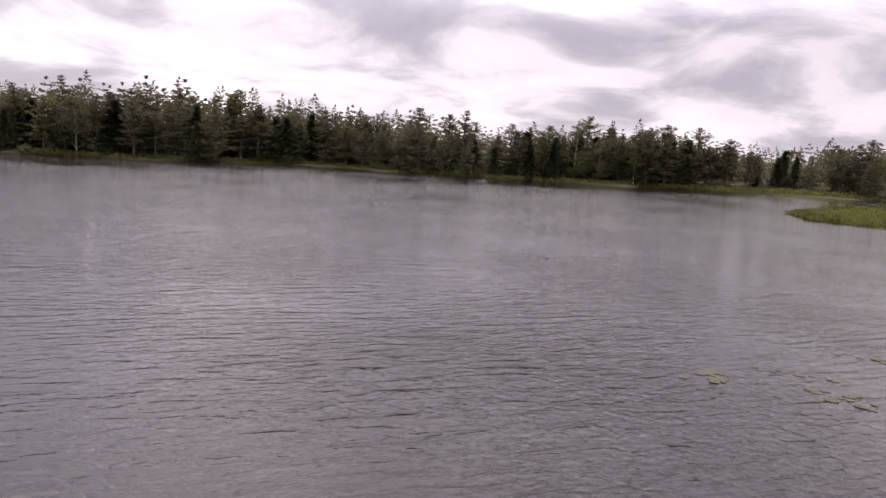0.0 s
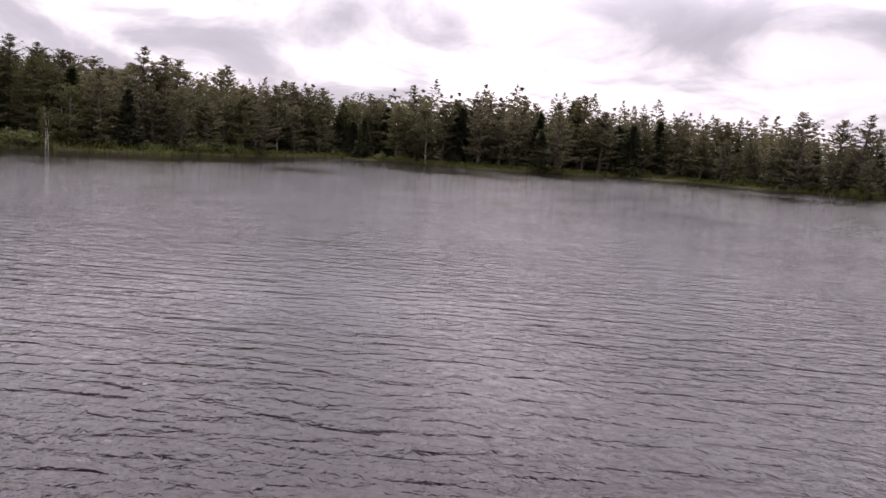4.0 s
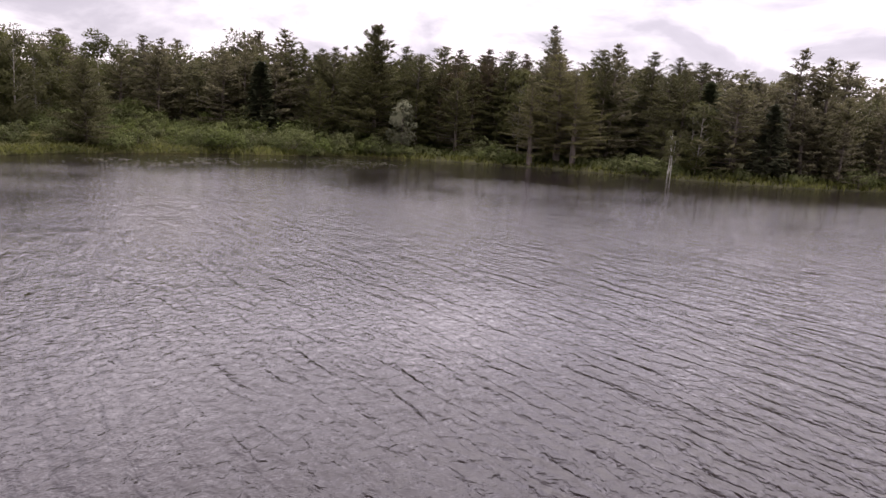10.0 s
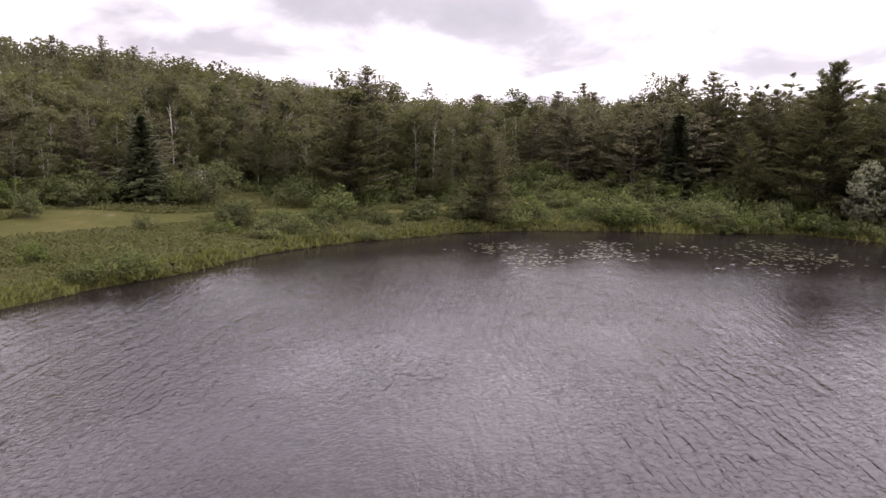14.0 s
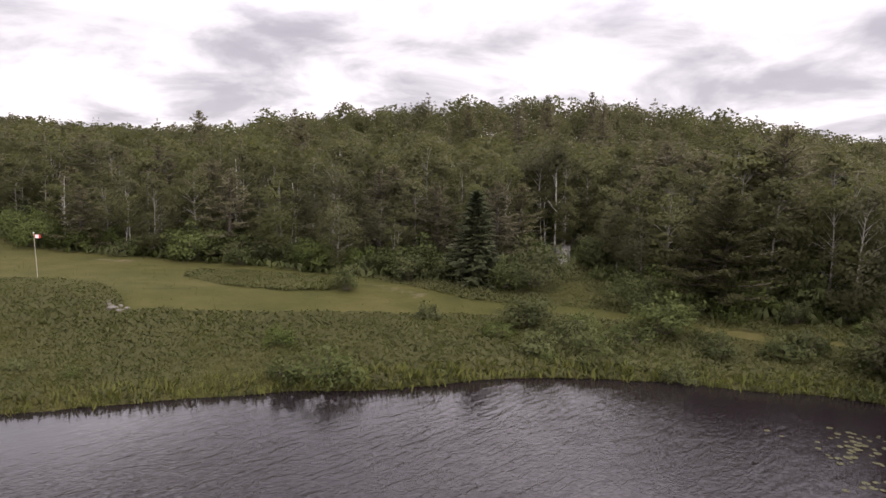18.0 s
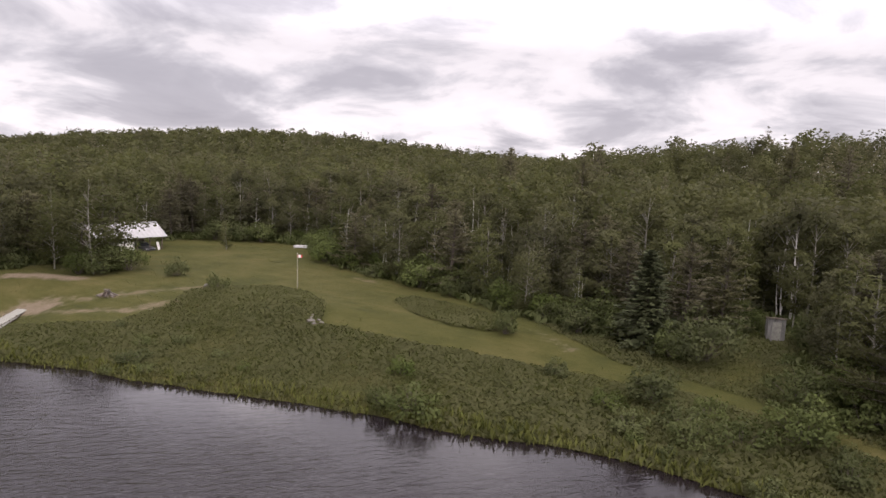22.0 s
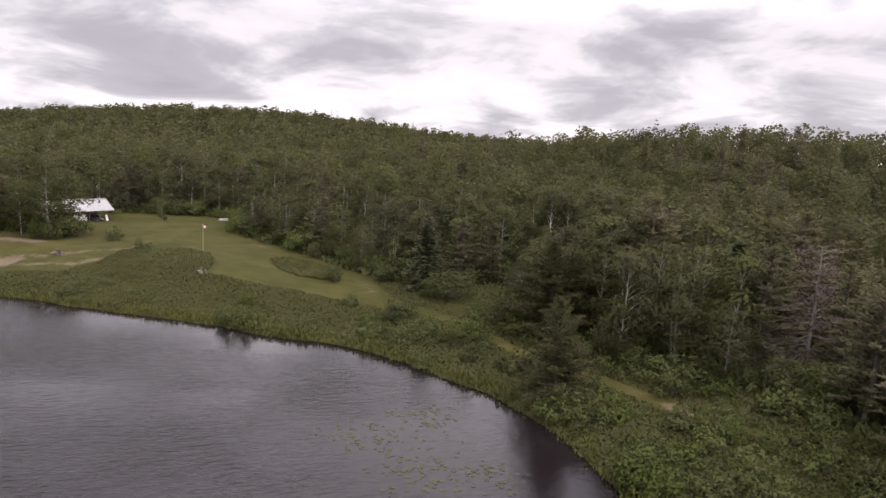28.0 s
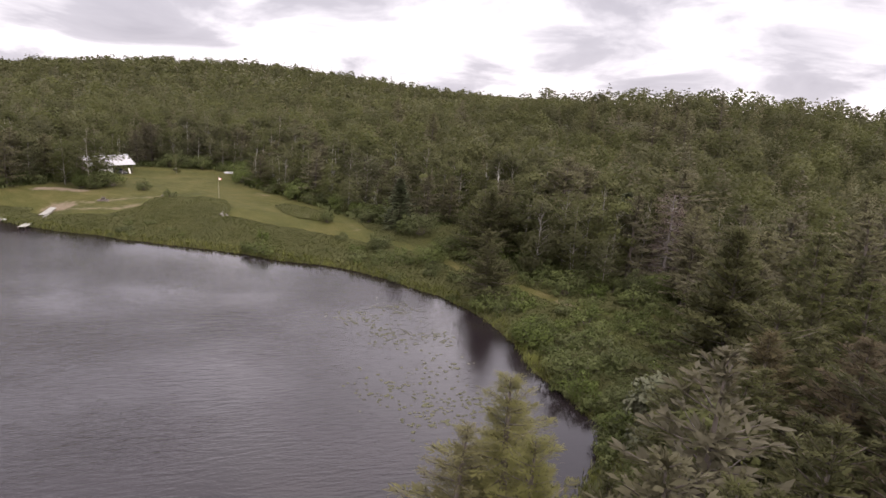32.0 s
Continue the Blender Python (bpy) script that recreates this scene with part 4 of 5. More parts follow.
def far_leafy(seed, lobes, per, leaf):
    """A rounded crown of a few swelling lobes, its leaves lying on their skin."""
    rng, green = np.random.RandomState(seed), Soup()
    for k in range(lobes):
        a, lift = k * 2.4 + rng.uniform(-0.4, 0.4), (k + 0.5) / lobes
        off = 1.15 * np.sqrt(1 - lift ** 1.6)
        mid = np.array([np.cos(a) * off, np.sin(a) * off, 4.4 + 4.0 * lift])
        size = np.array([1.45, 1.45, 1.5]) * rng.uniform(0.8, 1.1)
        d = rng.normal(size=(per, 3)) + (0, 0, 0.45)
        d[:, :2] += 0.5 * np.array([np.cos(a), np.sin(a)]) * (1 - lift)
        d /= np.linalg.norm(d, axis=1)[:, None]
        spot = mid + d * size * rng.uniform(0.8, 1.08, per)[:, None]
        whole = (spot - (0, 0, 5.2)) / (2.6, 2.6, 4.2)
        green.leaves(spot, rng.normal(0, 0.8, (per, 3)), leaf * rng.uniform(0.7, 1.25, per), 0.75, rng, face=d * 0.7 + whole * 0.9, loose=0.35)
    for k in range(max(4, per // 2)):
        a, z = rng.uniform(0, 6.28), rng.uniform(1.5, 4.5)
        green.leaves(np.array([[np.cos(a) * 0.9, np.sin(a) * 0.9, z]]), rng.normal(0, 0.8, (1, 3)), leaf * 1.2, 0.75, rng, face=np.array([np.cos(a), np.sin(a), 0.3]), loose=0.3)
    return green.arrays()


def woods(name, label, gap, box, keep_where, pines, leafy, seed, tall=1.0):
    """Deeper woods, joined into one mesh for the pines and one for the leafy trees."""
    fx, fy, r = jitter(*box, gap, seed)
    keep = wooded(fx, fy) & keep_where(fx, fy, edge_depth(fx, fy), np.hypot(fx + 60, fy - 20))
    fx, fy = fx[keep], fy[keep]
    hs, cs, p = (tree_height(fx, fy, r) + np.clip(r.normal(0, 0.8, len(fx)), -1.5, 1.0)) * tall, conifer_share(fx, fy), r.uniform(0, 1, len(fx))
    z = land(fx, fy)
    for forms, base, mine, mat, word in ((pines, 11.0, p < cs, NEEDLES, "pine"), (leafy, 10.0, p >= cs, LEAVES, "leafy")):
        out, facing, tint = [], [], []
        for x, y, zz, h in zip(fx[mine], fy[mine], z[mine], hs[mine]):
            v, nv = forms[r.randint(len(forms))]
            s, a, wide = h / base, r.uniform(0, 6.28), r.uniform(1.05, 1.6)
            c, sn = np.cos(a) * s * wide, np.sin(a) * s * wide
            out.append(np.stack([v[:, 0] * c - v[:, 1] * sn + x, v[:, 0] * sn + v[:, 1] * c + y, v[:, 2] * s + zz], -1))
            facing.append(np.stack([nv[:, 0] * np.cos(a) - nv[:, 1] * np.sin(a), nv[:, 0] * np.sin(a) + nv[:, 1] * np.cos(a), nv[:, 2]], -1))
            tint.append(np.full(len(v), r.uniform(0, 1), np.float32))
        if out:
            v = np.concatenate(out)
            me = mesh_of(name, v, np.arange(len(v)).reshape(-1, 4), mat, normals=np.concatenate(facing))
            me.attributes.new("tint", "FLOAT", "POINT").data.foreach_set("value", np.concatenate(tint))
            tagged(new(name, me), label % word, "woods", kind="stuff")


woods("woods", "dense %s woods beyond the clearing and lake", 5.2, (-190, 110, -190, 240), lambda x, y, d, s: (np.hypot(x + 106, y - 42) > 42) & ((d >= np.where(y < -10, 17, 4.5)) | (x < -125) | (x > 30)) & (((y < -20) & (s < 190)) | ((y >= -20) & (d < 30))),
      [far_pine(300 + k, 17, 16, 0.38) for k in range(4)], [far_leafy(310 + k, 9, 58, 0.21) for k in range(5)], 61)
woods("north_woods", "distant %s woods behind the lake", 5.4, (-330, 330, -20, 420), lambda x, y, d, s: ((np.hypot(x + 104, y - 62) > 45) | (y > 62)) & (y >= -20) & (d >= 30) & (d < 62) & (x > -260) & (x + 0.2 * y < 330),
      [far_pine(330 + k, 9, 9, 0.72) for k in range(3)], [far_leafy(340 + k, 6, 16, 0.5) for k in range(4)], 63)
woods("hill_woods", "%s woods on the near side of the hill", 7.6, (-330, 300, -320, 0), lambda x, y, d, s: (d > 4) & (y < -20) & (s >= 190) & (s < 320) & (x > -260),
      [far_pine(370 + k, 10, 9, 0.6) for k in range(3)], [far_leafy(380 + k, 8, 26, 0.3) for k in range(4)], 64, 1.05)
woods("far_woods", "distant %s woods on the hills", 9.0, (-420, 700, -740, 560), lambda x, y, d, s: (d > 4) & (y < -20) & (s >= 320) & (s < 740) & (x > -220 - 0.2 * s),
      [far_pine(350 + k, 9, 7, 0.62) for k in range(3)], [far_leafy(360 + k, 6, 11, 0.55) for k in range(4)], 62, 1.1)


# ---- low growth ----
def spread_points(x0, x1, y0, y1, density, seed):
    r = np.random.RandomState(seed)
    n = int((x1 - x0) * (y1 - y0) * density)
    return r.uniform(x0, x1, n), r.uniform(y0, y1, n), r


def growth(name, label, x, y, r, mat, tall, aspect, blades, lean=0.45, width=0.12, face=None):
    """Plants of a few blades each, standing on the land, as one mesh."""
    soup = Soup()
    z = land(x, y)
    for k in range(blades):
        h = np.broadcast_to(tall, len(x)) * r.uniform(0.55, 1.15, len(x))
        way = np.stack([r.normal(0, lean, len(x)), r.normal(0, lean, len(x)), np.ones(len(x))], -1)
        root = np.stack([x + r.normal(0, width, len(x)), y + r.normal(0, width, len(x)), z + h * r.uniform(0.32, 0.55, len(x))], -1)
        soup.leaves(root, way, h * 0.5, aspect, r, face=face, loose=0.7)
    return tagged(new(name, soup.mesh(name, mat)), label, "plants", kind="stuff")


def meadow_at(x, y):
    verge = (x < -57) & (to_line(TRACK, x, y) > 0.7 + 0.3 * wave(x, y, 0.5, 12))
    return inside(CLEARING, x, y) & (inside(MEADOW, x, y) | inside(STRIP, x, y) | inside(ROUGH, x, y) | verge) & (shore_distance(x, y) > -0.05)


hx, hy, r = spread_points(-108, 12, -43, 18, 30, 70)
ok = meadow_at(hx, hy) & (np.hypot(hx - 0.5, hy + 12) > 2.5)
hx, hy = hx[ok], hy[ok]
patchy = 0.55 + 0.22 * wave(hx, hy, 0.35, 71) + 0.12 * wave(hx, hy, 1.1, 72)
first = wave(hx, hy, 0.9, 73) + r.normal(0, 0.7, len(hx)) > -0.8
growth("meadow_herbs", "knee-high green meadow herbs between lawn and water", hx[first], hy[first], r, HERB, patchy[first] * 0.56, 0.46, 4, lean=1.3, face=(-0.2, 0.2, 1.0))
growth("meadow_grass", "tall yellowish-green meadow grass above the shore", hx[~first], hy[~first], r, HERB, patchy[~first] * 0.62, 0.24, 4, lean=0.9)
sx, sy, r = spread_points(-112, 80, -14, 205, 7, 74)
d = shore_distance(sx, sy)
ok = (d > -0.25) & (d < np.where(sy > 60, 3.0, 1.5) + 0.8 * wave(sx, sy, 0.3, 75)) & (sx < 75)
growth("shore_sedge", "yellow-green sedge fringe along the waterline", sx[ok], sy[ok], r, SEDGE, 0.62 + 0.18 * wave(sx[ok], sy[ok], 0.4, 76), 0.2, 3, lean=0.35, width=0.2)
ix, iy, r = spread_points(30, 84, 102, 154, 9, 77)
ok = (signed(ISLAND, ix, iy) < -0.3)
growth("island_sedge", "bright green sedge on a low grassy island", ix[ok], iy[ok], r, SEDGE, 0.55, 0.22, 3, lean=0.4, width=0.25)
mx, my, r = spread_points(8, 64, 160, 250, 3, 78)
ok = inside(MARSH, mx, my) & (shore_distance(mx, my) > 0.3)
growth("marsh_grass", "pale green marsh grass at the far inlet", mx[ok], my[ok], r, SEDGE, 0.8, 0.25, 3, width=0.3)
lx, ly, r = spread_points(-106, 30, -66, 6, 6, 79)
ok = inside(CLEARING, lx, ly) & ~inside(MEADOW, lx, ly) & ~inside(STRIP, lx, ly) & ~inside(ROUGH, lx, ly) & (shore_distance(lx, ly) > 3) & (to_line(TRACK, lx, ly) > 0.7)
for line in SANDY:
    ok &= to_line(line, lx, ly) > 1.0
growth("lawn_grass", "short mown grass of the clearing", lx[ok], ly[ok], r, LAWN, 0.13, 0.22, 2, lean=0.6)
wx, wy, r = spread_points(-118, 40, -70, 75, 3.2, 80)
e = edge_depth(wx, wy)
ok = (e > -0.8) & (e < 7) & (shore_distance(wx, wy) > 1.5)
growth("woodland_herbs", "ferns and saplings under the rim of the woods", wx[ok], wy[ok], r, BUSH, 0.9 + 0.3 * wave(wx[ok], wy[ok], 0.6, 81), 0.4, 4, lean=0.7, width=0.35)


def lily_pads(seed, spots):
    """Floating lily leaves, round with a notch."""
    r, soup = np.random.RandomState(seed), Soup()
    for cx, cy, rx, ry, count in spots:
        for _ in range(count):
            x, y = cx + r.normal(0, rx), cy + r.normal(0, ry)
            if shore_distance(x, y) > -0.5:
                continue
            size, a0 = r.uniform(0.09, 0.2), r.uniform(0, 6.28)
            a = a0 + np.linspace(0.25, 6.03, 8)
            rim = np.stack([x + np.cos(a) * size, y + np.sin(a) * size, 0.012 + 0.012 * r.uniform(0, 1, 8)], -1)
            soup.add(np.concatenate([[(x, y, 0.012)], rim]), tris=[(0, k, k + 1) for k in range(1, 8)])
    return tagged(new("lily_pads", soup.mesh("lily_pads", PAD)), "pale floating lily pads, and pads set as dark flecks on the water", "lily pads", kind="stuff")


lily_pads(82, [(-69.6, 5, 1.6, 1.4, 70), (-71.8, 0.2, 1.6, 1.2, 45), (-75, 7.6, 1.8, 1.5, 90), (-78.4, 5.2, 1.0, 1.2, 45), (-82, 18.6, 2.2, 1.6, 90), (-86.4, 20.6, 1.6, 2.0, 90), (-88.4, 16.4, 1.4, 1.8, 70), (-83, 12.6, 1.6, 1.8, 40), (-70.6, -1, 1.4, 1.2, 30)])
# two far patches of pads added to stand for dark flecks among the ripples
lily_pads(84, [(-5.4, 83, 2.4, 3.0, 150), (4.6, 88, 2.4, 2.6, 100)])
lily_pads(83, [(25, 40.3, 0.4, 0.3, 14), (28.3, 40.2, 0.5, 0.4, 16), (30.3, 45.2, 0.5, 0.4, 12), (27, 42, 0.5, 0.3, 6)])


# ---- the carport ----
def frame_at(x, y, z, ax):
    """A pose whose x axis points along ax on the level."""
    a = math.atan2(ax[1], ax[0])
    return Matrix.LocRotScale((x, y, z), Euler((0, 0, a)), None)


def carport():
    # local x runs along the eave, y to the back
    base = frame_at(14.9, -43.2, 2.2, (-0.22, -0.975))
    ob = thing("carport", "open timber carport with a white metal roof", "carport", base)
    L, D, E, R = 9.6, 5.8, 2.4, 4.1
    for k in range(6):
        for y in (0.25, D - 0.25):
            part("post", box_mesh("post", (0.15, 0.15, E + 0.3), TIMBER, 0.012, (-0.2 - k * (L - 0.4) / 5, y, E / 2 - 0.15)), ob)
    for y in (0.25, D - 0.25):
        part("beam", box_mesh("beam", (L - 0.2, 0.12, 0.22), TIMBER, 0.012, (-L / 2, y, E - 0.02)), ob)
    part("back_wall", box_mesh("back_wall", (L - 0.3, 0.06, E - 0.2), TIMBER, 0.01, (-L / 2, D - 0.12, E / 2 - 0.1)), ob)
    part("end_wall", box_mesh("end_wall", (0.06, D - 0.7, E - 0.2), TIMBER, 0.01, (-L + 0.12, D / 2, E / 2 - 0.1)), ob)
    over = 0.35
    for front in (True, False):
        soup = Soup()
        y0, y1 = (-over, D / 2) if front else (D + over, D / 2)
        z0, z1 = E + 0.1 - over * (R - E) / (D / 2), R
        n = 65
        xs = np.linspace(0.35, -L - 0.35, n)
        rib = np.where(np.arange(n) % 4 == 0, 0.045, 0.0)
        for lo, (za, zb) in ((0, (z0, z1)), (1, (z0 - 0.03, z1 - 0.03))):
            soup.add(np.concatenate([np.stack([xs, np.full(n, y0), za + rib * (1 - lo)], -1), np.stack([xs, np.full(n, y1), zb + rib * (1 - lo)], -1)]), [(k, k + 1, n + k + 1, n + k) for k in range(n - 1)])
        part("roof_sheet", soup.mesh("roof_sheet", ROOF), ob, "white ribbed metal roof sheet")
    part("ridge_cap", box_mesh("ridge_cap", (L + 0.7, 0.34, 0.06), ROOF, 0.02, (-L / 2, D / 2, R + 0.055)), ob)
    for x in (0.0, -L):
        bm = bmesh.new()
        pts = [(x, 0.1, E + 0.08), (x, D - 0.1, E + 0.08), (x, D / 2, R - 0.05)]
        f = bm.faces.new([bm.verts.new(p) for p in pts])
        bmesh.ops.solidify(bm, geom=[f], thickness=0.05)
        part("gable", bm_mesh("gable", bm, TIMBER), ob)
    return base


shed = carport()


def wheel_mesh(radius, width):
    bm = bmesh.new()
    bmesh.ops.create_cone(bm, cap_ends=True, segments=18, radius1=radius, radius2=radius, depth=width)
    bmesh.ops.bevel(bm, geom=[e for e in bm.edges if abs(e.verts[0].co.z - e.verts[1].co.z) < 1e-4], offset=0.04, segments=2, affect="EDGES")
    bmesh.ops.rotate(bm, matrix=Matrix.Rotation(math.pi / 2, 3, "X"), verts=bm.verts)
    return bm_mesh("tyre", bm, RUBBER, True)


def on_shed(x, y, turn=0.0):
    return shed @ pose(x, y, 0, 0, 0, turn)


def small_trailer():
    ob = thing("utility_trailer", "small white box trailer parked under the carport", "trailer", on_shed(-5.4, 1.2, 8))
    part("body", box_mesh("body", (2.4, 1.5, 1.1), PAINT, 0.06, (0, 0, 1.0)), ob)
    part("lid", box_mesh("lid", (2.46, 1.56, 0.08), PAINT, 0.03, (0, 0, 1.6)), ob)
    for y in (-0.82, 0.82):
        wheel = part("wheel", wheel_mesh(0.33, 0.18), ob, "dark rubber wheel", pose(0, y, 0.33))
        part("hub", box_mesh("hub", (0.16, 0.2, 0.16), GREYWALL, 0.03), wheel)
    part("drawbar", box_mesh("drawbar", (1.1, 0.08, 0.08), DARK, 0.01, (1.7, 0, 0.45)), ob)


def parked_car():
    """A dark saloon car, nose towards the lawn: lower body in rings along its length, cabin with panes, wheels and lamps."""
    ob = thing("car", "dark saloon car parked under the carport", "car", on_shed(-2.3, 0.6, 4))
    rows = ((-0.95, 0.74, 0.38, 0.62), (-0.8, 0.84, 0.3, 0.72), (0.2, 0.88, 0.26, 0.86), (1.2, 0.89, 0.26, 0.92), (2.4, 0.88, 0.26, 0.92), (3.0, 0.84, 0.3, 0.88), (3.2, 0.74, 0.4, 0.8))
    body = Soup()
    ring = [[(sx * w, y, z) for sx, z in ((-0.94, lo), (-1, lo + 0.12), (-1, hi - 0.16), (-0.9, hi), (0.9, hi), (1, hi - 0.16), (1, lo + 0.12), (0.94, lo))] for y, w, lo, hi in rows]
    body.add(np.array(ring).reshape(-1, 3), [(i * 8 + j, i * 8 + (j + 1) % 8, (i + 1) * 8 + (j + 1) % 8, (i + 1) * 8 + j) for i in range(6) for j in range(8)] + [(0, 1, 2, 7), (2, 3, 4, 7), (4, 5, 6, 7)])
    part("body", body.mesh("body", DARK, False), ob)
    cabin = Soup()
    foot, head = ((0.35, 0.82), (2.75, 0.8)), ((1.0, 0.62), (2.3, 0.62))
    low = [(-foot[0][1], foot[0][0], 0.88), (foot[0][1], foot[0][0], 0.88), (foot[1][1], foot[1][0], 0.9), (-foot[1][1], foot[1][0], 0.9)]
    high = [(-head[0][1], head[0][0], 1.36), (head[0][1], head[0][0], 1.36), (head[1][1], head[1][0], 1.38), (-head[1][1], head[1][0], 1.38)]
    cabin.add(low + high, [(0, 1, 5, 4), (1, 2, 6, 5), (2, 3, 7, 6), (3, 0, 4, 7), (4, 5, 6, 7)])
    top = part("cabin", cabin.mesh("cabin", DARK), ob)
    pane = Soup()
    pane.add([(-0.68, 0.44, 0.955), (0.68, 0.44, 0.955), (0.56, 0.92, 1.31), (-0.56, 0.92, 1.31)], [(0, 1, 2, 3)])
    part("windscreen", pane.mesh("windscreen", PANE), top, "grey reflecting windscreen")
    for sx in (-1, 1):
        part("headlamp", box_mesh("headlamp", (0.3, 0.08, 0.13), PAINT, 0.03, (sx * 0.56, -0.9, 0.6)), ob, "pale headlamp")
        for y in (-0.1, 2.4):
            wheel = part("wheel", wheel_mesh(0.31, 0.2), ob, "", pose(sx * 0.8, y, 0.31, 0, 0, 90))
            part("rim", box_mesh("rim", (0.24, 0.21, 0.24), GREYWALL, 0.06), wheel)
    part("bumper", box_mesh("bumper", (1.6, 0.12, 0.16), RUBBER, 0.04, (0, -0.98, 0.42)), ob)


def stacked_panel(x, y, tilt, w, h):
    ob = thing("leaning_panel", "weathered white panel leaning on a carport post", "panel", on_shed(x, y, 35) @ pose(0, 0, 0, tilt))
    part("board", box_mesh("board", (w, 0.04, h), PAINT, 0.01, (0, 0, h / 2)), ob)
    for z in (0.2, h - 0.2):
        part("batten", box_mesh("batten", (w, 0.03, 0.08), PAINT, 0.005, (0, -0.036, z)), ob)


def oil_drum(x, y):
    bm = bmesh.new()
    bmesh.ops.create_cone(bm, cap_ends=True, segments=20, radius1=0.29, radius2=0.29, depth=0.86)
    bmesh.ops.translate(bm, vec=(0, 0, 0.43), verts=bm.verts)
    ob = thing("drum", "dark steel drum in the carport", "drum", on_shed(x, y))
    part("shell", bm_mesh("shell", bm, DARK, False), ob)
    for z in (0.02, 0.29, 0.58, 0.84):
        bm = bmesh.new()
        bmesh.ops.create_cone(bm, cap_ends=True, segments=20, radius1=0.305, radius2=0.305, depth=0.03)
        bmesh.ops.translate(bm, vec=(0, 0, z), verts=bm.verts)
        part("hoop", bm_mesh("hoop", bm, DARK), ob)


small_trailer()
parked_car()
stacked_panel(-0.75, -0.15, -14, 0.7, 1.5)
stacked_panel(-3.9, 3.2, -10, 1.2, 1.7)
oil_drum(-2.0, 2.2)
oil_drum(-2.8, 2.9)


def stack(name, label, x, y, rows, log, radius, at):
    """A pile of logs lying side by side."""
    ob = thing(name, label, "log pile", at)
    r = np.random.RandomState(int(abs(x * 10)))
    for k in range(rows):
        for j in range(rows - k):
            soup = Soup()
            yy, zz = (j - (rows - k) / 2) * 2 * radius, radius * (1 + 1.75 * k)
            soup.tube([(-log / 2, yy, zz), (0, yy + r.normal(0, 0.01), zz), (log / 2, yy, zz)], [radius, radius * 0.97, radius * 0.94], 8)
            part("log", soup.mesh("log", DEADWOOD, True), ob)


stack("log_pile", "stack of grey logs beside the carport", 3, 4, 4, 1.6, 0.11, on_shed(-11.5, 1.0, 5))


# ---- flag pole ----
def flag_pole(x, y):
    ob = thing("flag_pole", "slim pale pole with a small flag on the lawn", "flag pole", pose(x, y, float(land(x, y)) - 0.1))
    soup = Soup()
    soup.tube([(0, 0, 0), (0.02, 0, 2), (0.05, 0.02, 3.95)], [0.036, 0.03, 0.022], 8)
    part("pole", soup.mesh("pole", POLE, True), ob)
    bm = bmesh.new()
    bmesh.ops.create_uvsphere(bm, u_segments=10, v_segments=6, radius=0.06)
    part("finial", bm_mesh("finial", bm, PAINT, True), ob, "", pose(0.05, 0.02, 3.98))
    flag = part("flag", box_mesh("flag_rope", (0.012, 0.012, 0.5), PAINT, 0, (0, 0, 0)), ob, "small red and white cloth flag", pose(0.07, -0.02, 3.66))
    for k, mat in enumerate((RED, CLOTH, RED)):
        n, w = 5, (0.13, 0.24, 0.13)[k]
        x0 = (0.0, 0.13, 0.37)[k]
        soup = Soup()
        u = np.linspace(0, w, n) + x0
        sway = 0.05 * np.sin(u * 9)
        for dy in (0.004, -0.004):
            soup.add(np.concatenate([np.stack([-u * 0.75, -u * 0.62 + sway + dy, np.full(n, 0.16) - u * 0.10], -1), np.stack([-u * 0.75, -u * 0.62 + sway + dy, np.full(n, -0.13) - u * 0.16], -1)]), [(i, i + 1, n + i + 1, n + i) for i in range(n - 1)])
        part("band", soup.mesh("band", mat), flag)
    return ob


flag_pole(-18.3, -32.0)


# ---- dock and boards at the landing ----
def dock(x0, y0, x1, y1, width, z, label):
    d = Vector((x1 - x0, y1 - y0))
    ob = thing("dock", label, "dock", frame_at(x0, y0, z, d))
    n = int(d.length / 0.19)
    board = box_mesh("plank", (0.17, width, 0.035), PLANK, 0.006)
    for k in range(n):
        p = part("plank", board, ob, "", pose(0.1 + k * d.length / n, random.uniform(-0.02, 0.02), random.uniform(-0.006, 0.006), 0, 0, random.uniform(-0.8, 0.8)))
    for y in (-width / 2 + 0.12, width / 2 - 0.12):
        part("stringer", box_mesh("stringer", (d.length, 0.08, 0.14), TIMBER, 0.01, (d.length / 2, y, -0.09)), ob)
    m = max(2, int(d.length / 1.8))
    for k in range(m):
        for y in (-width / 2 + 0.03, width / 2 - 0.03):
            soup = Soup()
            xx = 0.15 + k * (d.length - 0.3) / (m - 1)
            soup.tube([(xx, y, -z - 0.9), (xx, y, 0.1)], [0.05, 0.05], 7)
            part("pile", soup.mesh("pile", TIMBER, True), ob)
    return ob


dock(1.2, -13.8, -3.2, -8.2, 1.1, 0.72, "grey weathered plank walkway to the water")
dock(-3.9, -7.2, -7.4, -1.6, 1.1, 0.36, "grey weathered plank dock over the water")
dock(-0.6, -12.0, -4.4, -7.6, 0.5, 0.6, "narrow pale board walk through the reeds")
dock(3.2, -5.6, -1.2, -3.2, 0.9, 0.34, "low plank dock among the reeds")


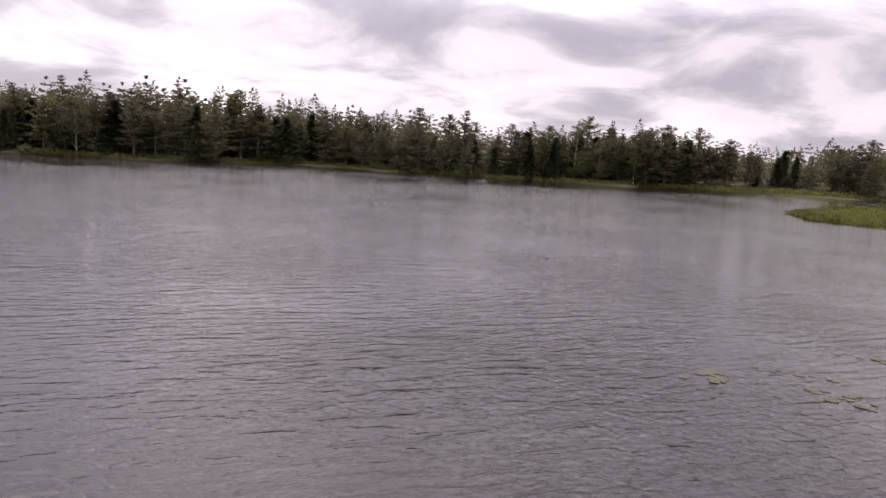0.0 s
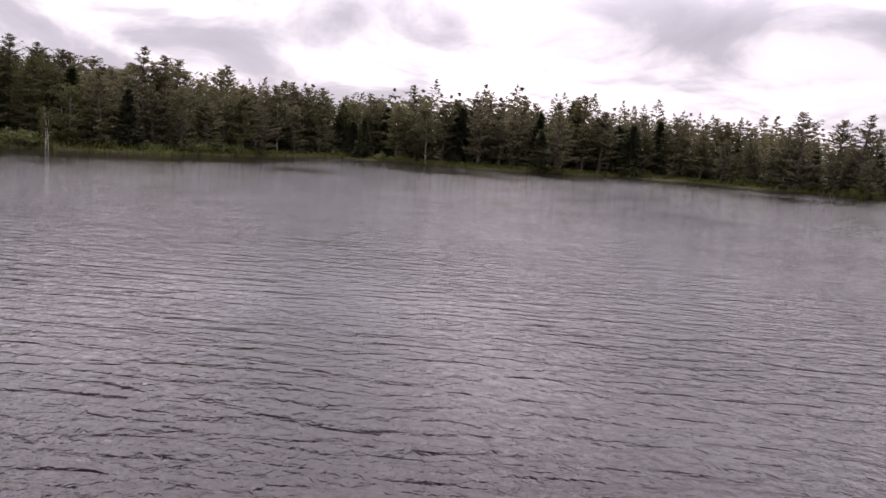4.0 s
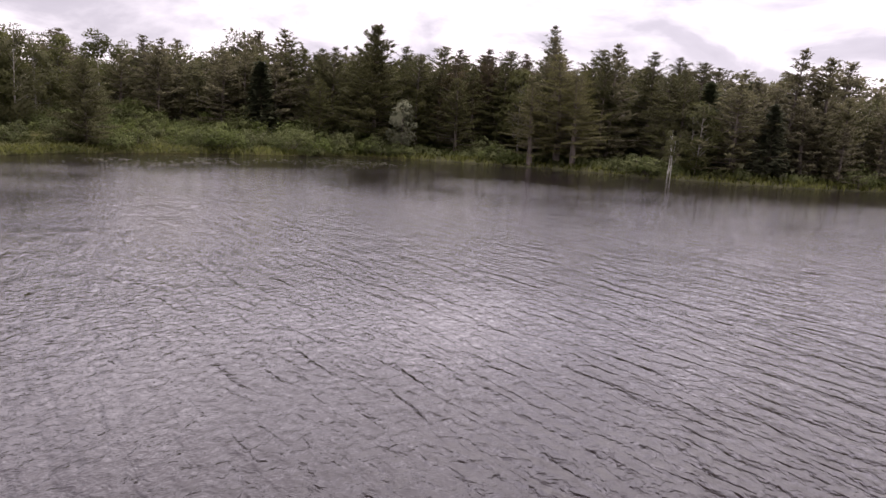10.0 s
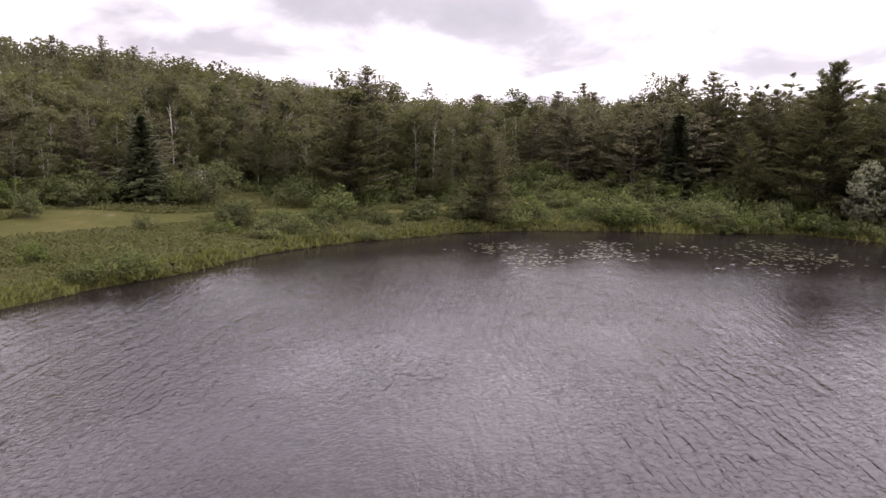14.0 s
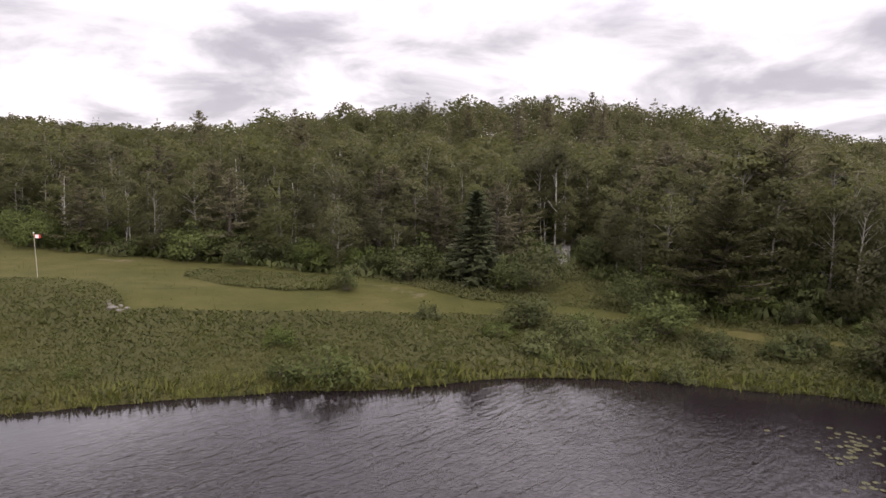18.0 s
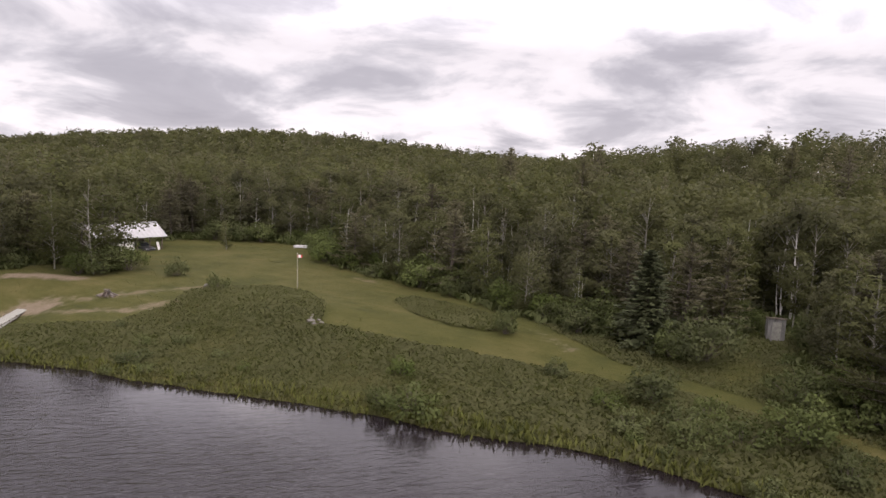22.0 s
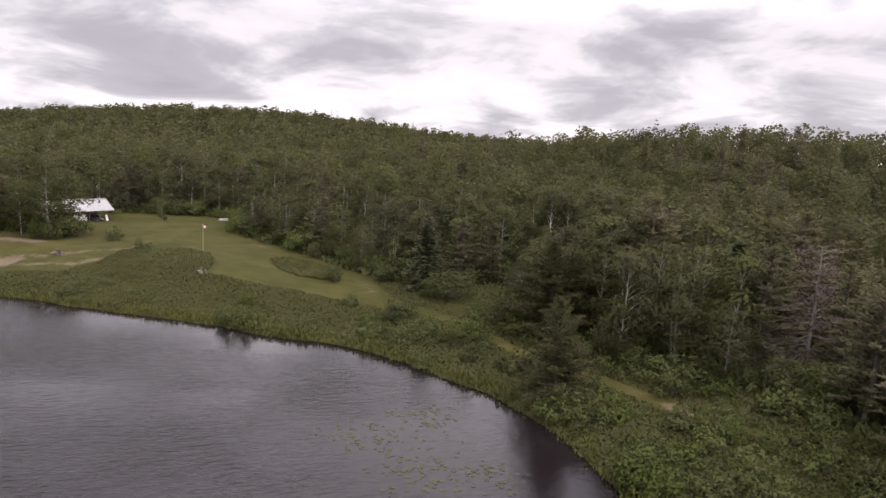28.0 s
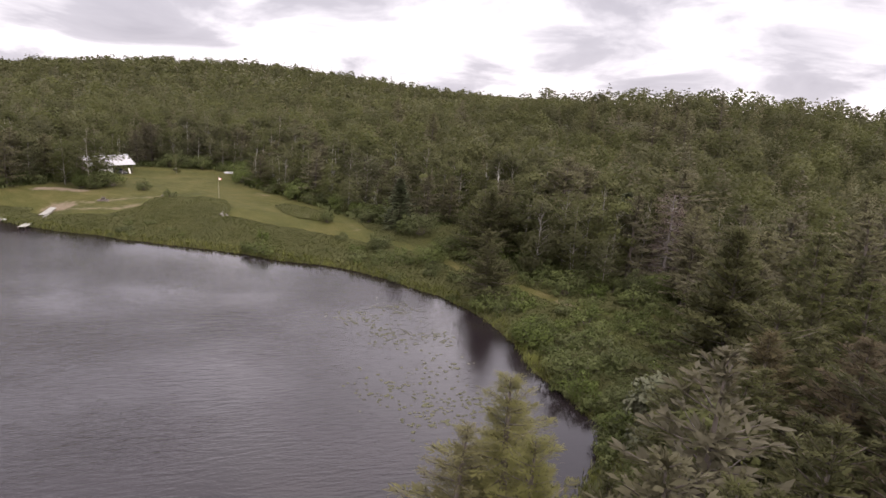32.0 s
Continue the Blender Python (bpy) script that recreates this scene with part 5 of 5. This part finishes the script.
# ---- brush pile, boulder, boat, outhouse ----
def brush_pile(x, y):
    r = np.random.RandomState(91)
    ob = thing("brush_pile", "heap of dead branches and logs on the sand", "brush pile", pose(x, y, float(land(x, y))))
    for k in range(34):
        a, b = r.uniform(0, 6.28), r.uniform(0.2, 1.0)
        foot = np.array([np.cos(a) * b * 1.3, np.sin(a) * b * 1.0, 0.03])
        tip = np.array([-np.cos(a) * r.uniform(0, 0.6), -np.sin(a) * r.uniform(0, 0.6), r.uniform(0.25, 0.8)])
        soup = Soup()
        rad = r.uniform(0.02, 0.075)
        soup.tube([foot, (foot + tip) / 2 + r.normal(0, 0.05, 3), tip], [rad, rad * 0.85, rad * 0.5], 6)
        part("branch", soup.mesh("branch", DEADWOOD if k % 3 else TIMBER, True), ob)


def boulder(x, y, size, seed, label):
    bm = bmesh.new()
    bmesh.ops.create_icosphere(bm, subdivisions=3, radius=1.0)
    for v in bm.verts:
        k = 1 + 0.28 * noise.noise(v.co * 1.3 + Vector((seed, 0, 0))) + 0.1 * noise.noise(v.co * 3.7 + Vector((0, seed, 0)))
        v.co = Vector((v.co.x * size[0], v.co.y * size[1], v.co.z * size[2])) * k
    ob = thing("boulder", label, "boulder", pose(x, y, float(land(x, y)) + size[2] * 0.25, 0, 0, seed * 40), mesh=bm_mesh("boulder", bm, STONE, True))
    return ob


def rowing_boat(x, y, turn):
    """An upturned boat: a hull in rings with a keel strip."""
    ob = thing("upturned_boat", "white boat lying keel up at the rim of the woods", "boat", pose(x, y, float(land(x, y)) + 0.02, 0, 0, turn))
    n, m = 15, 9
    verts = []
    for i in range(n):
        u = i / (n - 1)
        w = 0.62 * (math.sin(math.pi * min(1, 0.18 + u * 0.82)) ** 0.6 if u < 0.999 else 0.02)
        for j in range(m):
            a = math.pi * j / (m - 1)
            verts.append((u * 3.1 - 1.55, -math.cos(a) * w, max(0.0, math.sin(a)) ** 0.7 * (0.36 - 0.1 * abs(u - 0.5))))
    soup = Soup()
    soup.add(verts, [(i * m + j, (i + 1) * m + j, (i + 1) * m + j + 1, i * m + j + 1) for i in range(n - 1) for j in range(m - 1)])
    part("hull", soup.mesh("hull", ROOF, True), ob)
    part("keel", box_mesh("keel", (2.5, 0.05, 0.07), PAINT, 0.01, (-0.1, 0, 0.35)), ob)
    for y in (-0.6, 0.6):
        part("gunwale", box_mesh("gunwale", (2.2, 0.05, 0.05), GREYWALL, 0.01, (-0.2, y, 0.04)), ob)


def outhouse(x, y, turn):
    z = float(land(x, y))
    ob = thing("outhouse", "small weathered grey outhouse at the rim of the woods", "outhouse", pose(x, y, z - 0.05, 0, 0, turn))
    for k in range(7):
        part("board", box_mesh("board", (0.19, 0.03, 2.1), GREYWALL, 0.005, (-0.6 + 0.2 * k, -0.7, 1.05)), ob)
        part("board", box_mesh("board", (0.19, 0.03, 1.85), GREYWALL, 0.005, (-0.6 + 0.2 * k, 0.7, 0.93)), ob)
    for xx in (-0.7, 0.7):
        for k in range(7):
            part("board", box_mesh("board", (0.03, 0.19, 2.05 - 0.035 * k), GREYWALL, 0.005, (xx, -0.6 + 0.2 * k, 1.0)), ob)
    roof = part("roof", box_mesh("roof", (1.62, 1.7, 0.05), TIMBER, 0.01), ob, "sloping dark board roof", pose(0, 0, 2.06, -9))
    door = part("door", box_mesh("door", (0.72, 0.035, 1.75), PLANK, 0.01, (0, -0.735, 0.95)), ob, "pale weathered plank door")
    part("handle", box_mesh("handle", (0.03, 0.05, 0.16), DARK, 0.008, (0.28, -0.765, 1.0)), door)


brush_pile(-5.0, -18.4)
for k, (x, y, size) in enumerate(((-28.7, -20.8, 0.42), (-29.3, -20.5, 0.34), (-28.3, -21.4, 0.3), (-29.6, -21.1, 0.26), (-28.0, -21.9, 0.22), (-29.0, -21.5, 0.2))):
    boulder(x, y, (size, size * 0.8, size * 0.62), k + 1, "pale stone in a small heap beside the mown grass")
boulder(-10.2, -26.6, (0.35, 0.3, 0.25), 3, "small stone beside the round bush")
rowing_boat(0.2, -57.0, 40)
outhouse(-66.0, -38.4, 188)
